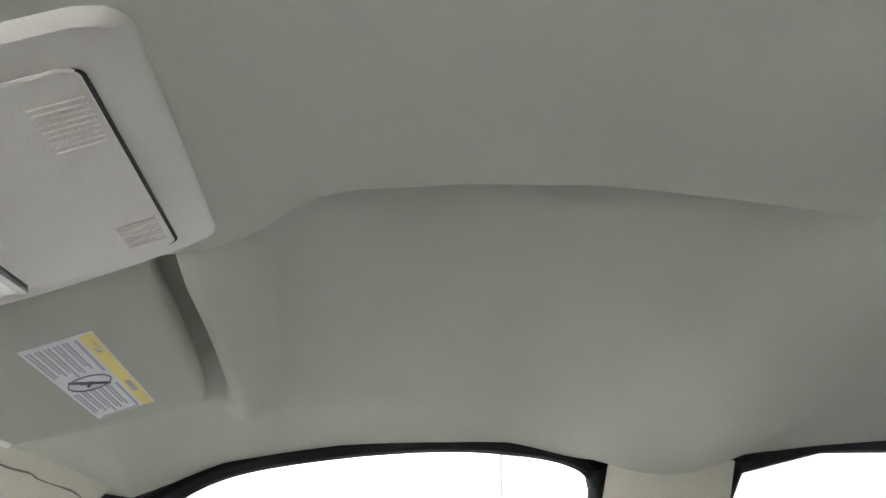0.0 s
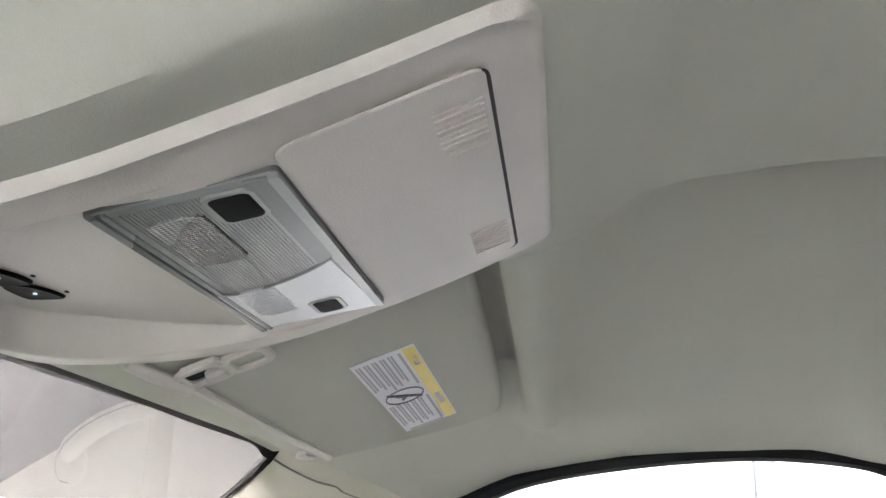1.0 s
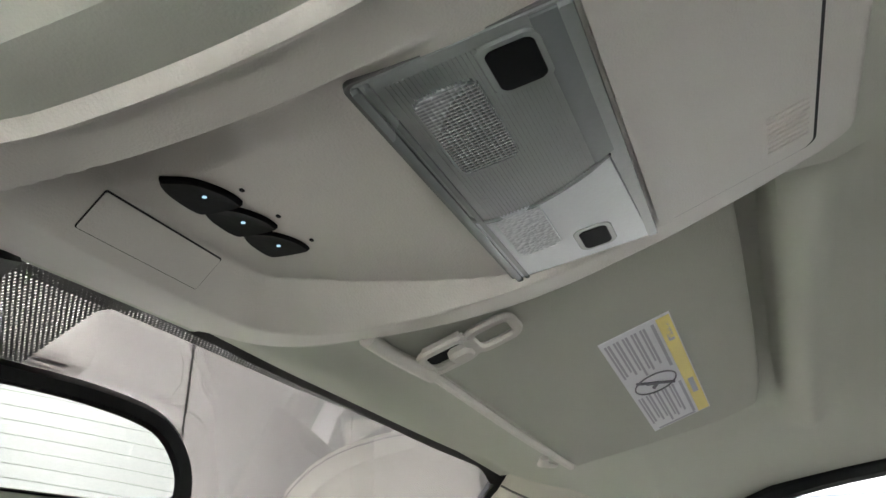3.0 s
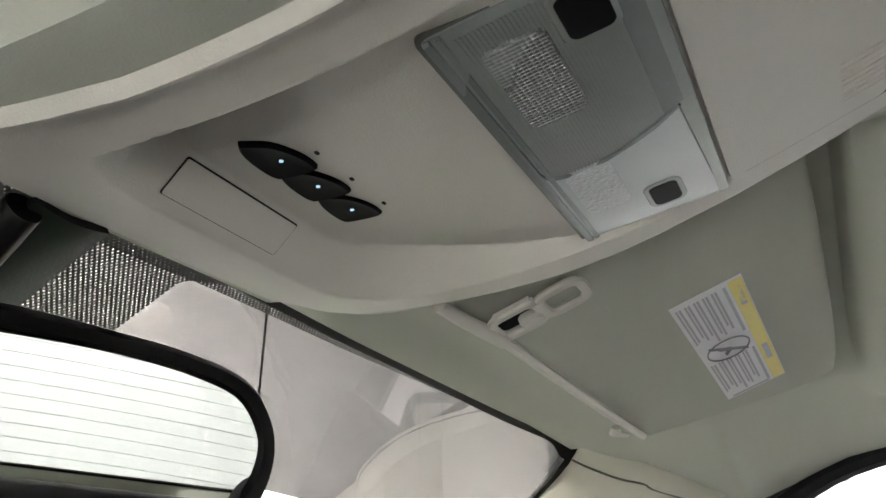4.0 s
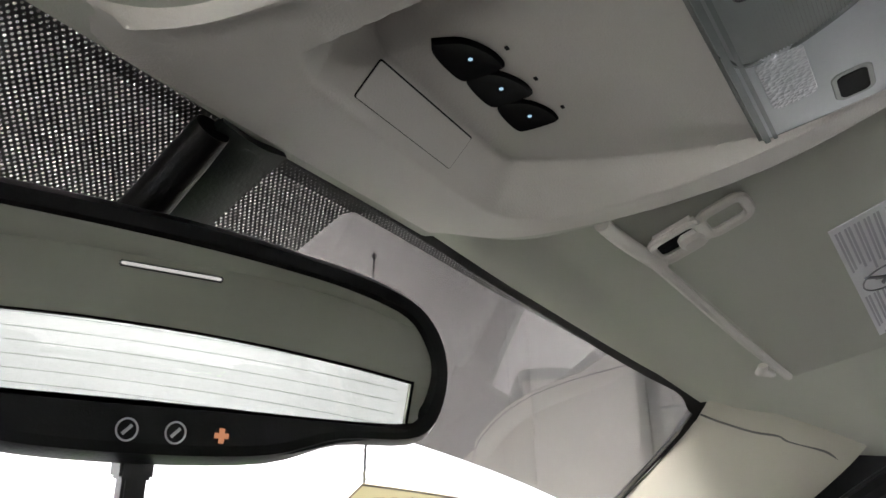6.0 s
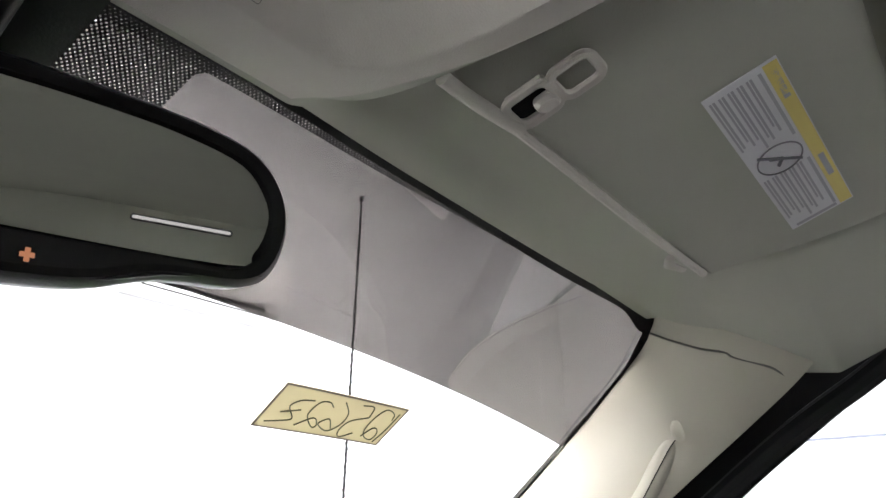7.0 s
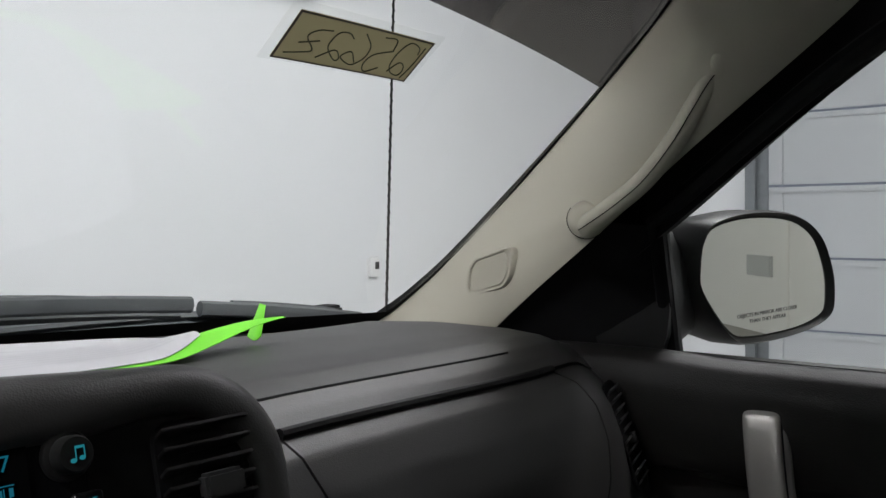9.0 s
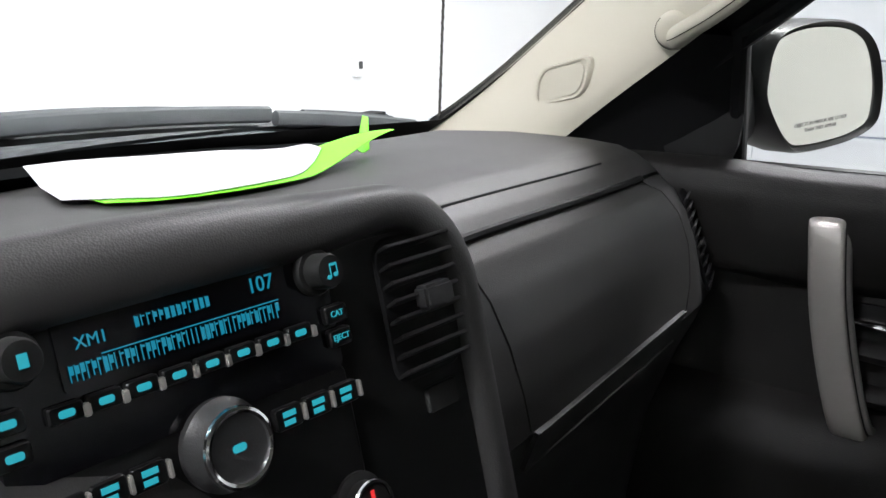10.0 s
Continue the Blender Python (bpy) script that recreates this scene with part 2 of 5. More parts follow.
def box(x0, x1, y0, y1, z0, z1, bevel=0.002):
    bm = bmesh.new()
    bmesh.ops.create_cube(bm, size=1, matrix=Matrix.LocRotScale(((x0 + x1) / 2, (y0 + y1) / 2, (z0 + z1) / 2), None, (x1 - x0, y1 - y0, z1 - z0)))
    if bevel:
        bmesh.ops.bevel(bm, geom=bm.edges[:], offset=bevel, segments=2, affect="EDGES")
    return bm


def lathe(profile, n=32):
    """A profile of (r, z) turned about z."""
    return rings([[(r * math.cos(2 * math.pi * k / n), r * math.sin(2 * math.pi * k / n), z) for k in range(n)] for r, z in profile])


def tube(path, radius, n=12, squash=1.0, up=(0, 0, 1)):
    """A tube along a path; radius may be a list; squash flattens it along up."""
    P = [Vector(p) for p in path]
    R = radius if isinstance(radius, (list, tuple)) else [radius] * len(P)
    loops = []
    for i, p in enumerate(P):
        d = (P[min(i + 1, len(P) - 1)] - P[max(i - 1, 0)]).normalized()
        a = d.cross(Vector(up)).normalized()
        b = a.cross(d).normalized()
        loops.append([p + R[i] * (math.cos(t) * a + squash * math.sin(t) * b) for t in (2 * math.pi * k / n for k in range(n))])
    return rings(loops)


def bezier(pts, n):
    """A smooth curve through points (Catmull-Rom)."""
    P = [np.array(p, float) for p in pts]
    P = [2 * P[0] - P[1]] + P + [2 * P[-1] - P[-2]]
    out = []
    for i in range(1, len(P) - 2):
        for k in range(n):
            t = k / n
            a, b, c, d = P[i - 1], P[i], P[i + 1], P[i + 2]
            out.append(0.5 * (2 * b + (c - a) * t + (2 * a - 5 * b + 4 * c - d) * t * t + (3 * b - a - 3 * c + d) * t ** 3))
    return [tuple(p) for p in out] + [tuple(P[-2])]


def joined(*bms):
    out = bmesh.new()
    for b in bms:
        me = bpy.data.meshes.new("tmp")
        b.to_mesh(me)
        b.free()
        out.from_mesh(me)
        bpy.data.meshes.remove(me)
    return out


def moved(bm, m):
    bmesh.ops.transform(bm, matrix=m, verts=bm.verts)
    return bm


def basis(o, right, up):
    """A frame with x along right, y along up and z towards the viewer."""
    x = Vector(right).normalized()
    z = x.cross(Vector(up)).normalized()
    y = z.cross(x)
    return Matrix.Translation(o) @ Matrix((x, y, z)).transposed().to_4x4()


def lettering(text, size, depth=0.0003):
    cu = bpy.data.curves.new("text", "FONT")
    cu.body, cu.size, cu.align_x, cu.align_y, cu.extrude = text, size, "CENTER", "CENTER", depth
    ob = bpy.data.objects.new("text", cu)
    scene.collection.objects.link(ob)
    me = bpy.data.meshes.new_from_object(ob.evaluated_get(bpy.context.evaluated_depsgraph_get()))
    bm = bmesh.new()
    bm.from_mesh(me)
    bpy.data.objects.remove(ob)
    bpy.data.meshes.remove(me)
    return bm


# ---- garage ----
def garage():
    x0, x1, y0, y1, h = -3.2, 6.0, -9.0, 3.0, 3.7
    tagged(place("floor", box(x0 - 0.2, x1 + 0.2, y0 - 0.2, y1 + 0.2, -0.15, 0.0, 0), CONCRETE), "grey concrete garage floor", "floor", kind="structure")
    tagged(place("ceiling", box(x0 - 0.2, x1 + 0.2, y0 - 0.2, y1 + 0.2, h, h + 0.15, 0), CEIL), "white garage ceiling", "ceiling", kind="structure")
    w = tagged(place("wall_north", box(x0 - 0.2, x1 + 0.2, y1 + 0.01, y1 + 0.2, 0, h, 0), WALL), "smooth white panelled garage wall", "wall", kind="structure")
    seams = [-1.65, 0.78, 5.6]
    edges = [x0] + seams + [x1]
    for a, b in zip(edges, edges[1:]):
        part("panel", box(a + 0.004, b - 0.004, y1 - 0.008, y1 + 0.012, 0.0, h, 0.001), WALL, w)
    for s in seams:
        part("joint", box(s - 0.0035, s + 0.0035, y1 - 0.002, y1 + 0.011, 0.0, h, 0), WHITEP, w)
    tagged(place("wall_south", box(x0 - 0.2, x1 + 0.2, y0 - 0.2, y0, 0, h, 0), WALL), "white garage wall", "wall", kind="structure")
    # Out of view; set close to bounce light through the driver's window.
    tagged(place("wall_west", box(x0 - 0.2, x0, y0, y1, 0, h, 0), WALL), "white garage wall", "wall", kind="structure")
    # side wall with the opening of the sectional door
    d0, d1, dh = -1.15, 2.04, 3.0
    e = joined(box(x1, x1 + 0.2, d1, y1, 0, h, 0), box(x1, x1 + 0.2, y0, d0, 0, h, 0), box(x1, x1 + 0.2, d0, d1, dh, h, 0))
    tagged(place("wall_east", e, WALL), "white garage wall beside the sectional door", "wall", kind="structure")
    g = thing("garage_door", (x1 + 0.05, (d0 + d1) / 2, 0), "closed grey-white sectional steel garage door with horizontal panels", "garage door")
    joints = [0.02, 0.14, 0.635, 1.13, 1.627, 2.124, 2.62, 3.0]
    for z, top in zip(joints, joints[1:]):
        ph = top - z
        m = joined(box(x1 + 0.03, x1 + 0.07, d0, d1, z + 0.009, z + ph - 0.009, 0.004), box(x1 + 0.015, x1 + 0.032, d0, d1, z + ph - 0.05, z + ph - 0.012, 0.004))
        part("door_panel", m, STEELW, g)
    for y in (d0 + 0.03, (d0 + d1) / 2, d1 - 0.10):
        for z, top in zip(joints[1:], joints[2:]):
            ph = top - z
            part("stile", box(x1 + 0.005, x1 + 0.03, y - 0.05, y + 0.05, z + 0.01, z + ph - 0.055, 0.003), STEELW, g)
    for y in (d1 + 0.05, d0 - 0.05):
        t = thing("door_track", (x1 - 0.03, y, 0), "galvanised steel vertical track beside the garage door", "door track", group="tracks of the garage door")
        part("rail", joined(box(x1 - 0.06, x1 - 0.055, y - 0.03, y + 0.03, 0.0, 2.9, 0), box(x1 - 0.06, x1 - 0.03, y - 0.034, y - 0.03, 0, 2.9, 0), box(x1 - 0.06, x1 - 0.03, y + 0.03, y + 0.034, 0, 2.9, 0)), GALV, t)
        part("angle", joined(box(x1 - 0.03, x1, y + 0.04, y + 0.045, 0.0, 2.95, 0), box(x1 - 0.006, x1 - 0.001, y - 0.11, y + 0.04, 0.0, 2.95, 0)), GALV, t)
        for z in (0.5, 1.3, 2.1, 2.8):
            part("bracket", box(x1 - 0.055, x1 - 0.002, y + 0.005, y + 0.04, z, z + 0.06, 0.002), GALV, t)
    # Unseen fixtures added as the light source, placed for the brightness balance.
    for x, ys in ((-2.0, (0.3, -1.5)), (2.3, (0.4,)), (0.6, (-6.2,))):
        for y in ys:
            f = thing("added_ceiling_light", (x, y, h), "unseen white linear ceiling light, added to light garage and cab", "ceiling light", group="garage ceiling lights")
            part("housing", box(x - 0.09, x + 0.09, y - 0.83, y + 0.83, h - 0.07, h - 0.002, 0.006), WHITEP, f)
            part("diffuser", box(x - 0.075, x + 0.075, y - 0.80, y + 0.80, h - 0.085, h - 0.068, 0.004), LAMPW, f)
    part("joint", box(x1 - 0.006, x1 + 0.002, -7.07, -7.03, 0.0, h, 0.001), WHITEP, bpy.data.objects["wall_east"])
    v = thing("wall_vent", (x1, -7.6, 0.68), "grey rectangular vent cover low on the garage wall", "wall vent")
    part("frame", box(x1 - 0.02, x1 - 0.0005, -7.86, -7.34, 0.66, 0.90, 0.004), STEELW, v)
    for k in range(7):
        part("slat", box(x1 - 0.026, x1 - 0.018, -7.83, -7.37, 0.682 + 0.029 * k, 0.702 + 0.029 * k, 0.002), STEELW, v)


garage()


def air_conditioner():
    a = thing("air_conditioner", (2.28, 2.98, 2.5), "white wall-mounted split air conditioner", "air conditioner")
    prof = [(0.0, 0.0), (-0.10, 0.005), (-0.185, 0.055), (-0.205, 0.10), (-0.205, 0.24), (-0.18, 0.285), (0.0, 0.29)]
    b = rings([[(x, 2.985 + p, 2.50 + q) for p, q in prof] for x in (1.885, 2.68)])
    bmesh.ops.bevel(b, geom=[e for e in b.edges if abs(e.verts[0].co.x - e.verts[1].co.x) < 1e-4], offset=0.012, segments=2, affect="EDGES")
    part("body", b, WHITEP, a)
    part("outlet", moved(box(-0.325, 0.325, -0.022, 0.022, -0.008, 0.002, 0.003), Matrix.Translation((2.235, 2.842, 2.527)) @ Matrix.Rotation(radians(-30), 4, "X")), GREYP, a, "dark air outlet slot")
    for k in range(1):
        part("louvre", moved(box(-0.32, 0.32, -0.008, 0.008, -0.012, -0.006, 0.002), Matrix.Translation((2.235, 2.843, 2.526)) @ Matrix.Rotation(radians(-30), 4, "X")), WHITEP, a)


air_conditioner()


def thermostat():
    t = thing("thermostat", (3.03, 2.99, 1.19), "small white wall thermostat with grey screen", "thermostat")
    part("body", moved(slab(rounded(0.066, 0.098, 0.008), 0.022, 0.003), Matrix.Translation((3.030, 2.992, 1.238)) @ Matrix.Rotation(radians(90), 4, "X")), WHITEP, t)
    part("screen", box(3.030, 3.056, 2.966, 2.971, 1.226, 1.262, 0.001), GREYP, t, "grey screen")


thermostat()


# ---- cab shell ----
WZ, WS, WY, WK, WC = 1.735, 0.60, 0.44, 0.15, 0.20


def glass_z(x, y):
    """The windscreen, curved across and, less, from top to base."""
    q = y - (WY - WK * x * x)
    return WZ - WS * q + WC * (q + 0.04) * (0.55 - q)


HALF = [(0.37, 0.56), (0.385, 0.582), (0.40, 0.605), (0.414, 0.622), (0.441, 0.655), (0.468, 0.677), (0.507, 0.698), (0.547, 0.724), (0.60, 0.749), (0.652, 0.771), (0.707, 0.793), (0.765, 0.813), (0.821, 0.825), (0.874, 0.829), (0.923, 0.824), (1.01, 0.79)]


def on_glass(u, v, lift=0.0, top=0.40, low=1.0):
    """u from -1 to 1 across, v from the top edge to the base."""
    y0, drop = top + (low - top) * v, 0.015 * (1 - v) + 0.05 * v
    x = u * lerp(HALF, y0 - drop)
    y = y0 - drop * abs(u) ** 3
    return (x, y, glass_z(x, y) + lift)


def two_faced(ob, inner, outer=CLEAR):
    """The inner face carries the gloss; the outer face and the rim stay clear."""
    ob.data.materials.append(outer)
    for p in ob.data.polygons:
        p.material_index = 0 if inner(p) else 1
    return ob


WSG = grid(lambda a, b: on_glass(1 - 2 * a, b, 0.006), 40, 30)
WSG2 = grid(lambda a, b: on_glass(2 * a - 1, b, 0.011), 40, 30)
ws = tagged(two_faced(place("window_1", joined(WSG, WSG2), SCREEN), lambda p: p.normal.z < 0), "clear curved windscreen with dark shade band", "windscreen", kind="structure")
ws.visible_shadow = False


def shade(a, b):
    """The tinted band, from the top edge to a line straight across."""
    x = (2 * a - 1) * lerp(HALF, 0.388 + 0.158 * b)
    y = 0.388 + (0.1450 + 0.0365 * x * x) * b
    return (x, y, glass_z(x, y) + 0.0085)


band = part("shade_band", grid(shade, 40, 14), TINT, ws, "dark tinted shade band")
band.visible_shadow = False


def top_edge(x):
    """Where the cloth ends on the glass."""
    return 0.400 + 0.003 * smooth(0.05, 0.22, abs(x)) - 0.0135 * (abs(x) / 0.56) ** 4 - 0.05 * min(max(0.0, -x), 0.11)


def frit(f, nu, nv, name="frit", mat=RUBBER):
    return part(name, grid(f, nu, nv), mat, ws, "black printed edge of the windscreen")


def top_print(y0, y1, half):
    """A strip along the glass's top edge, from y0(x) to y1(x) behind the cloth's edge."""
    def f(a, b):
        x = (2 * a - 1) * half
        y = top_edge(x) + y0(x) + (y1(x) - y0(x)) * b
        x = math.copysign(min(abs(x), lerp(HALF, y)), x)
        return (x, y, glass_z(x, y) + 0.002)

    return f


frit(top_print(lambda x: -0.012, lambda x: 0.0050 + 0.0016 * smooth(0.26, 0.45, abs(x)) + 0.014 * smooth(0.50, 0.60, abs(x)) ** 2, 0.60), 120, 2)
for s in (-1, 1):
    frit(lambda a, b: on_glass(s * (1.012 - 0.033 * b), a * 1.07, 0.002), 60, 1)
frit(lambda a, b: on_glass(2 * a - 1, 1.07 - 0.092 * b, 0.002), 40, 2)


def dotted(a, b):
    """Dotted print round the mirror foot, with rounded lower corners and flared upper ones."""
    v = 0.004 + 0.072 * b
    x = -0.034 + (2 * a - 1) * (0.096 + 0.030 * max(0.0, 1 - b / 0.16) ** 2.2)
    y = 0.3995 + v
    return (x, y, glass_z(x, y) + 0.0015)


part("dotted_print", grid(dotted, 20, 60), DOTS, ws, "black dotted print with round clear holes")
part("dotted_edge", grid(top_print(lambda x: 0.0046, lambda x: 0.0046 + 0.0054 * (1 - min(1.0, abs(x) / 0.34)) + 0.0012, 0.36), 60, 1), DOTS, ws, "black dotted print with round clear holes")


def softened(table, y0, y1, w=0.022):
    """The same table with its corners rounded off."""
    return [(y, float(np.mean([lerp(table, min(y1, max(y0, y + d))) for d in np.linspace(-w, w, 11)]))) for y in np.linspace(y0, y1, 57)]


ZRIM = softened([(0.10, 1.798), (0.115, 1.794), (0.145, 1.781), (0.192, 1.764), (0.235, 1.749), (0.28, 1.741), (0.33, 1.7385), (0.345, 1.738), (0.36, 1.741), (0.38, 1.749), (0.395, 1.757)], 0.10, 0.395)
ZC = [(-1.5, 1.795), (-0.23, 1.832), (-0.065, 1.83), (0.0, 1.826), (0.05, 1.82), (0.087, 1.812), (0.114, 1.806), (0.2, 1.792), (0.33, 1.776), (0.405, 1.762)]
XC = [(-1.5, 0.2), (-0.23, 0.133), (-0.13, 0.113), (-0.065, 0.104), (0.0, 0.102), (0.03, 0.102), (0.05, 0.101), (0.085, 0.107), (0.105, 0.116), (0.118, 0.122), (0.145, 0.105), (0.4, 0.105)]
XR = [(-1.5, 0.61), (-0.5, 0.613), (-0.3, 0.622), (-0.065, 0.616), (0.049, 0.62), (0.16, 0.631), (0.25, 0.652), (0.28, 0.655), (0.33, 0.62), (0.395, 0.571), (0.41, 0.56)]
ZR = [(-1.5, 1.74), (-0.5, 1.755), (-0.33, 1.732), (-0.24, 1.730), (-0.2, 1.732), (-0.123, 1.743), (0.049, 1.736), (0.16, 1.718), (0.25, 1.684), (0.28, 1.688), (0.33, 1.715), (0.395, 1.737), (0.41, 1.735)]


def liner_z(x, y):
    ax = abs(x)
    xc, xr, zc, zr = lerp(XC, y), lerp(XR, y), lerp(ZC, y), lerp(ZR, y)
    if ax <= xc:
        z = zc
        z = z + (min(z, lerp(ZRIM, y) + 0.0018) - z) * smooth(0.070, 0.106, y)
        return z + (1.81 - z) * smooth(0.0835, 0.080, abs(x - 0.015)) * smooth(0.117, 0.123, y) * smooth(0.348, 0.340, y)
    step = (0.012 * smooth(0.10, 0.01, y) + 0.018 * smooth(0.120, 0.098, y)) * smooth(-0.32, -0.22, y)
    groove = 0.026 * smooth(0.06, -0.06, y) * smooth(-0.32, -0.18, y)
    t = (ax - xc) / max(1e-3, xr - xc)
    peak = zc + (step + groove * math.exp(-(ax - xc) / 0.11)) * smooth(xc, xc + 0.004, ax)
    z = peak + (zr - peak) * (0.25 * t + 0.75 * t ** 2.6)
    # the cloth comes down round the overhead console
    w = smooth(0.130, 0.108, ax) * smooth(0.070, 0.106, y)
    z += (min(z, lerp(ZRIM, y) + 0.0018) - z) * w
    z -= 0.018 * math.exp(-(((ax - 0.49) / 0.06) ** 2)) * smooth(-0.42, -0.3, y) * smooth(0.14, 0.05, y)
    # ridge behind the visor, and the bulge over the pillar behind the door
    z += 0.034 * smooth(0.138, 0.146, y) * smooth(0.31, 0.27, y) * smooth(0.12, 0.15, ax) * smooth(0.47, 0.44, ax)
    z -= 0.018 * math.exp(-(((y - 0.125) / 0.016) ** 2)) * smooth(0.12, 0.20, ax) * smooth(0.54, 0.47, ax)
    z -= 0.034 * math.exp(-(((y + 0.27) / 0.10) ** 2)) * smooth(0.33, 0.53, ax) * smooth(0.63, 0.58, ax)
    # the front edge comes down to the glass
    return z + (min(z, glass_z(x, top_edge(x)) + 0.0015) - z) * smooth(0.365, 0.402, y)


def headliner():
    ys = list(np.linspace(-1.5, -0.4, 8)) + list(np.linspace(-0.37, 0.06, 50)) + list(np.linspace(0.064, 0.404, 110))

    def f(a, b):
        y = ys[round(b * (len(ys) - 1))]
        u, xc, xr = 2 * a - 1, lerp(XC, y), lerp(XR, y)
        x = math.copysign(abs(u) / 0.25 * xc if abs(u) <= 0.25 else xc + (abs(u) - 0.25) / 0.75 * (xr - xc), u)
        z = liner_z(x, y)
        return (x, y + (top_edge(x) - 0.404) * smooth(0.33, 0.404, y), z)

    bm = grid(f, 320, len(ys) - 1, 0.012, flip=False)
    tagged(place("headliner", bm, FABRIC), "grey-green cloth headliner with moulded recesses", "headliner", kind="structure")
    bm = grid(lambda a, b: ((2 * a - 1) * 0.78, -1.55 + 2.0 * b, 1.895 - 0.05 * abs(2 * a - 1) ** 4 - 0.06 * b ** 6), 20, 20, 0.01)
    tagged(place("roof", bm, GREYP), "painted steel roof of the truck cab", "roof", kind="structure")


headliner()

EDGE_A = [(x, y, glass_z(x, y) + 0.002) for x, y in ((0.566, 0.378), (0.603, 0.396), (0.642, 0.426), (0.712, 0.535), (0.780, 0.688), (0.821, 0.842), (0.823, 0.927), (0.812, 0.968))]
EDGE_B = [(0.650, 0.238, 1.714), (0.656, 0.27, 1.685), (0.674, 0.33, 1.645), (0.698, 0.43, 1.575), (0.720, 0.53, 1.498), (0.745, 0.645, 1.415), (0.761, 0.712, 1.362), (0.766, 0.73, 1.33)]


def a_pillar(s):
    A, B = bezier(EDGE_A, 6), bezier(EDGE_B, 6)
    n = len(A) - 1

    def f(a, b):
        i = round(a * n)
        p, q = np.array(A[i]), np.array(B[i])
        b = 0.90 * b
        m = p + (q - p) * b + np.array((-0.85, -0.3, -0.2)) * 0.037 * (4 * b * (1 - b)) ** 0.8 * (0.35 + 0.65 * smooth(0, 0.3, a))
        return (s * m[0], m[1], m[2])

    ob = place("pillar_trim", grid(f, n, 14, 0.006, flip=s < 0), PILLAR)
    line = bezier([(0.600, 0.399, 1.7305), (0.597, 0.382, 1.7215), (0.597, 0.354, 1.7095), (0.602, 0.334, 1.7045), (0.606, 0.327, 1.6995), (0.619, 0.301, 1.690), (0.631, 0.292, 1.683)], 4)
    part("trim_seam", tube([(s * x, y, z) for x, y, z in line], 0.0011, 6), DULL, ob, "fine dark joint against the headliner")
    return ob


for s in (1, -1):
    tagged(a_pillar(s), "beige moulded plastic windscreen pillar trim", "pillar trim", kind="structure")

WIN = [(0.85, 0.529, 1.322), (0.752, 0.508, 1.50), (0.684, 0.328, 1.620), (0.656, 0.239, 1.670), (0.633, 0.16, 1.711), (0.622, 0.049, 1.732), (0.618, -0.065, 1.741), (0.621, -0.15, 1.737), (0.629, -0.198, 1.727), (0.641, -0.224, 1.708), (0.660, -0.233, 1.67), (0.85, -0.26, 1.322)]
REAR = [(0.85, -0.40, 1.322), (0.648, -0.366, 1.69), (0.628, -0.375, 1.725), (0.614, -0.462, 1.748), (0.612, -0.60, 1.752), (0.62, -1.05, 1.74), (0.66, -1.15, 1.66), (0.85, -1.18, 1.322)]


def side_x(z):
    return 0.62 + (1.74 - z) * 0.55


def out(p, d):
    """A point of the side window's plane moved outwards by d."""
    return (p[0] + d * 0.876, p[1], p[2] + d * 0.482)


def pane(points, s, name, label, d=0.02, outer=CLEAR):
    bm = bmesh.new()
    c = np.mean(points, axis=0)
    va = [bm.verts.new((s * q[0], q[1], q[2])) for q in (out(p, d) for p in points)]
    vb = [bm.verts.new((s * q[0], q[1], q[2])) for q in (out(p, d + 0.004) for p in points)]
    bm.faces.new(va)
    bm.faces.new(vb[::-1])
    for i in range(len(va)):
        j = (i + 1) % len(va)
        bm.faces.new((va[i], vb[i], vb[j], va[j]))
    bmesh.ops.recalc_face_normals(bm, faces=bm.faces)
    ob = tagged(two_faced(place(name, bm, GLASS, flat=True), lambda p: s * p.normal.x < -0.5, outer), label, "window", kind="structure")
    ob.visible_shadow = False
    return ob


def mirrored(path, s):
    return [(s * p[0], p[1], p[2]) for p in path]


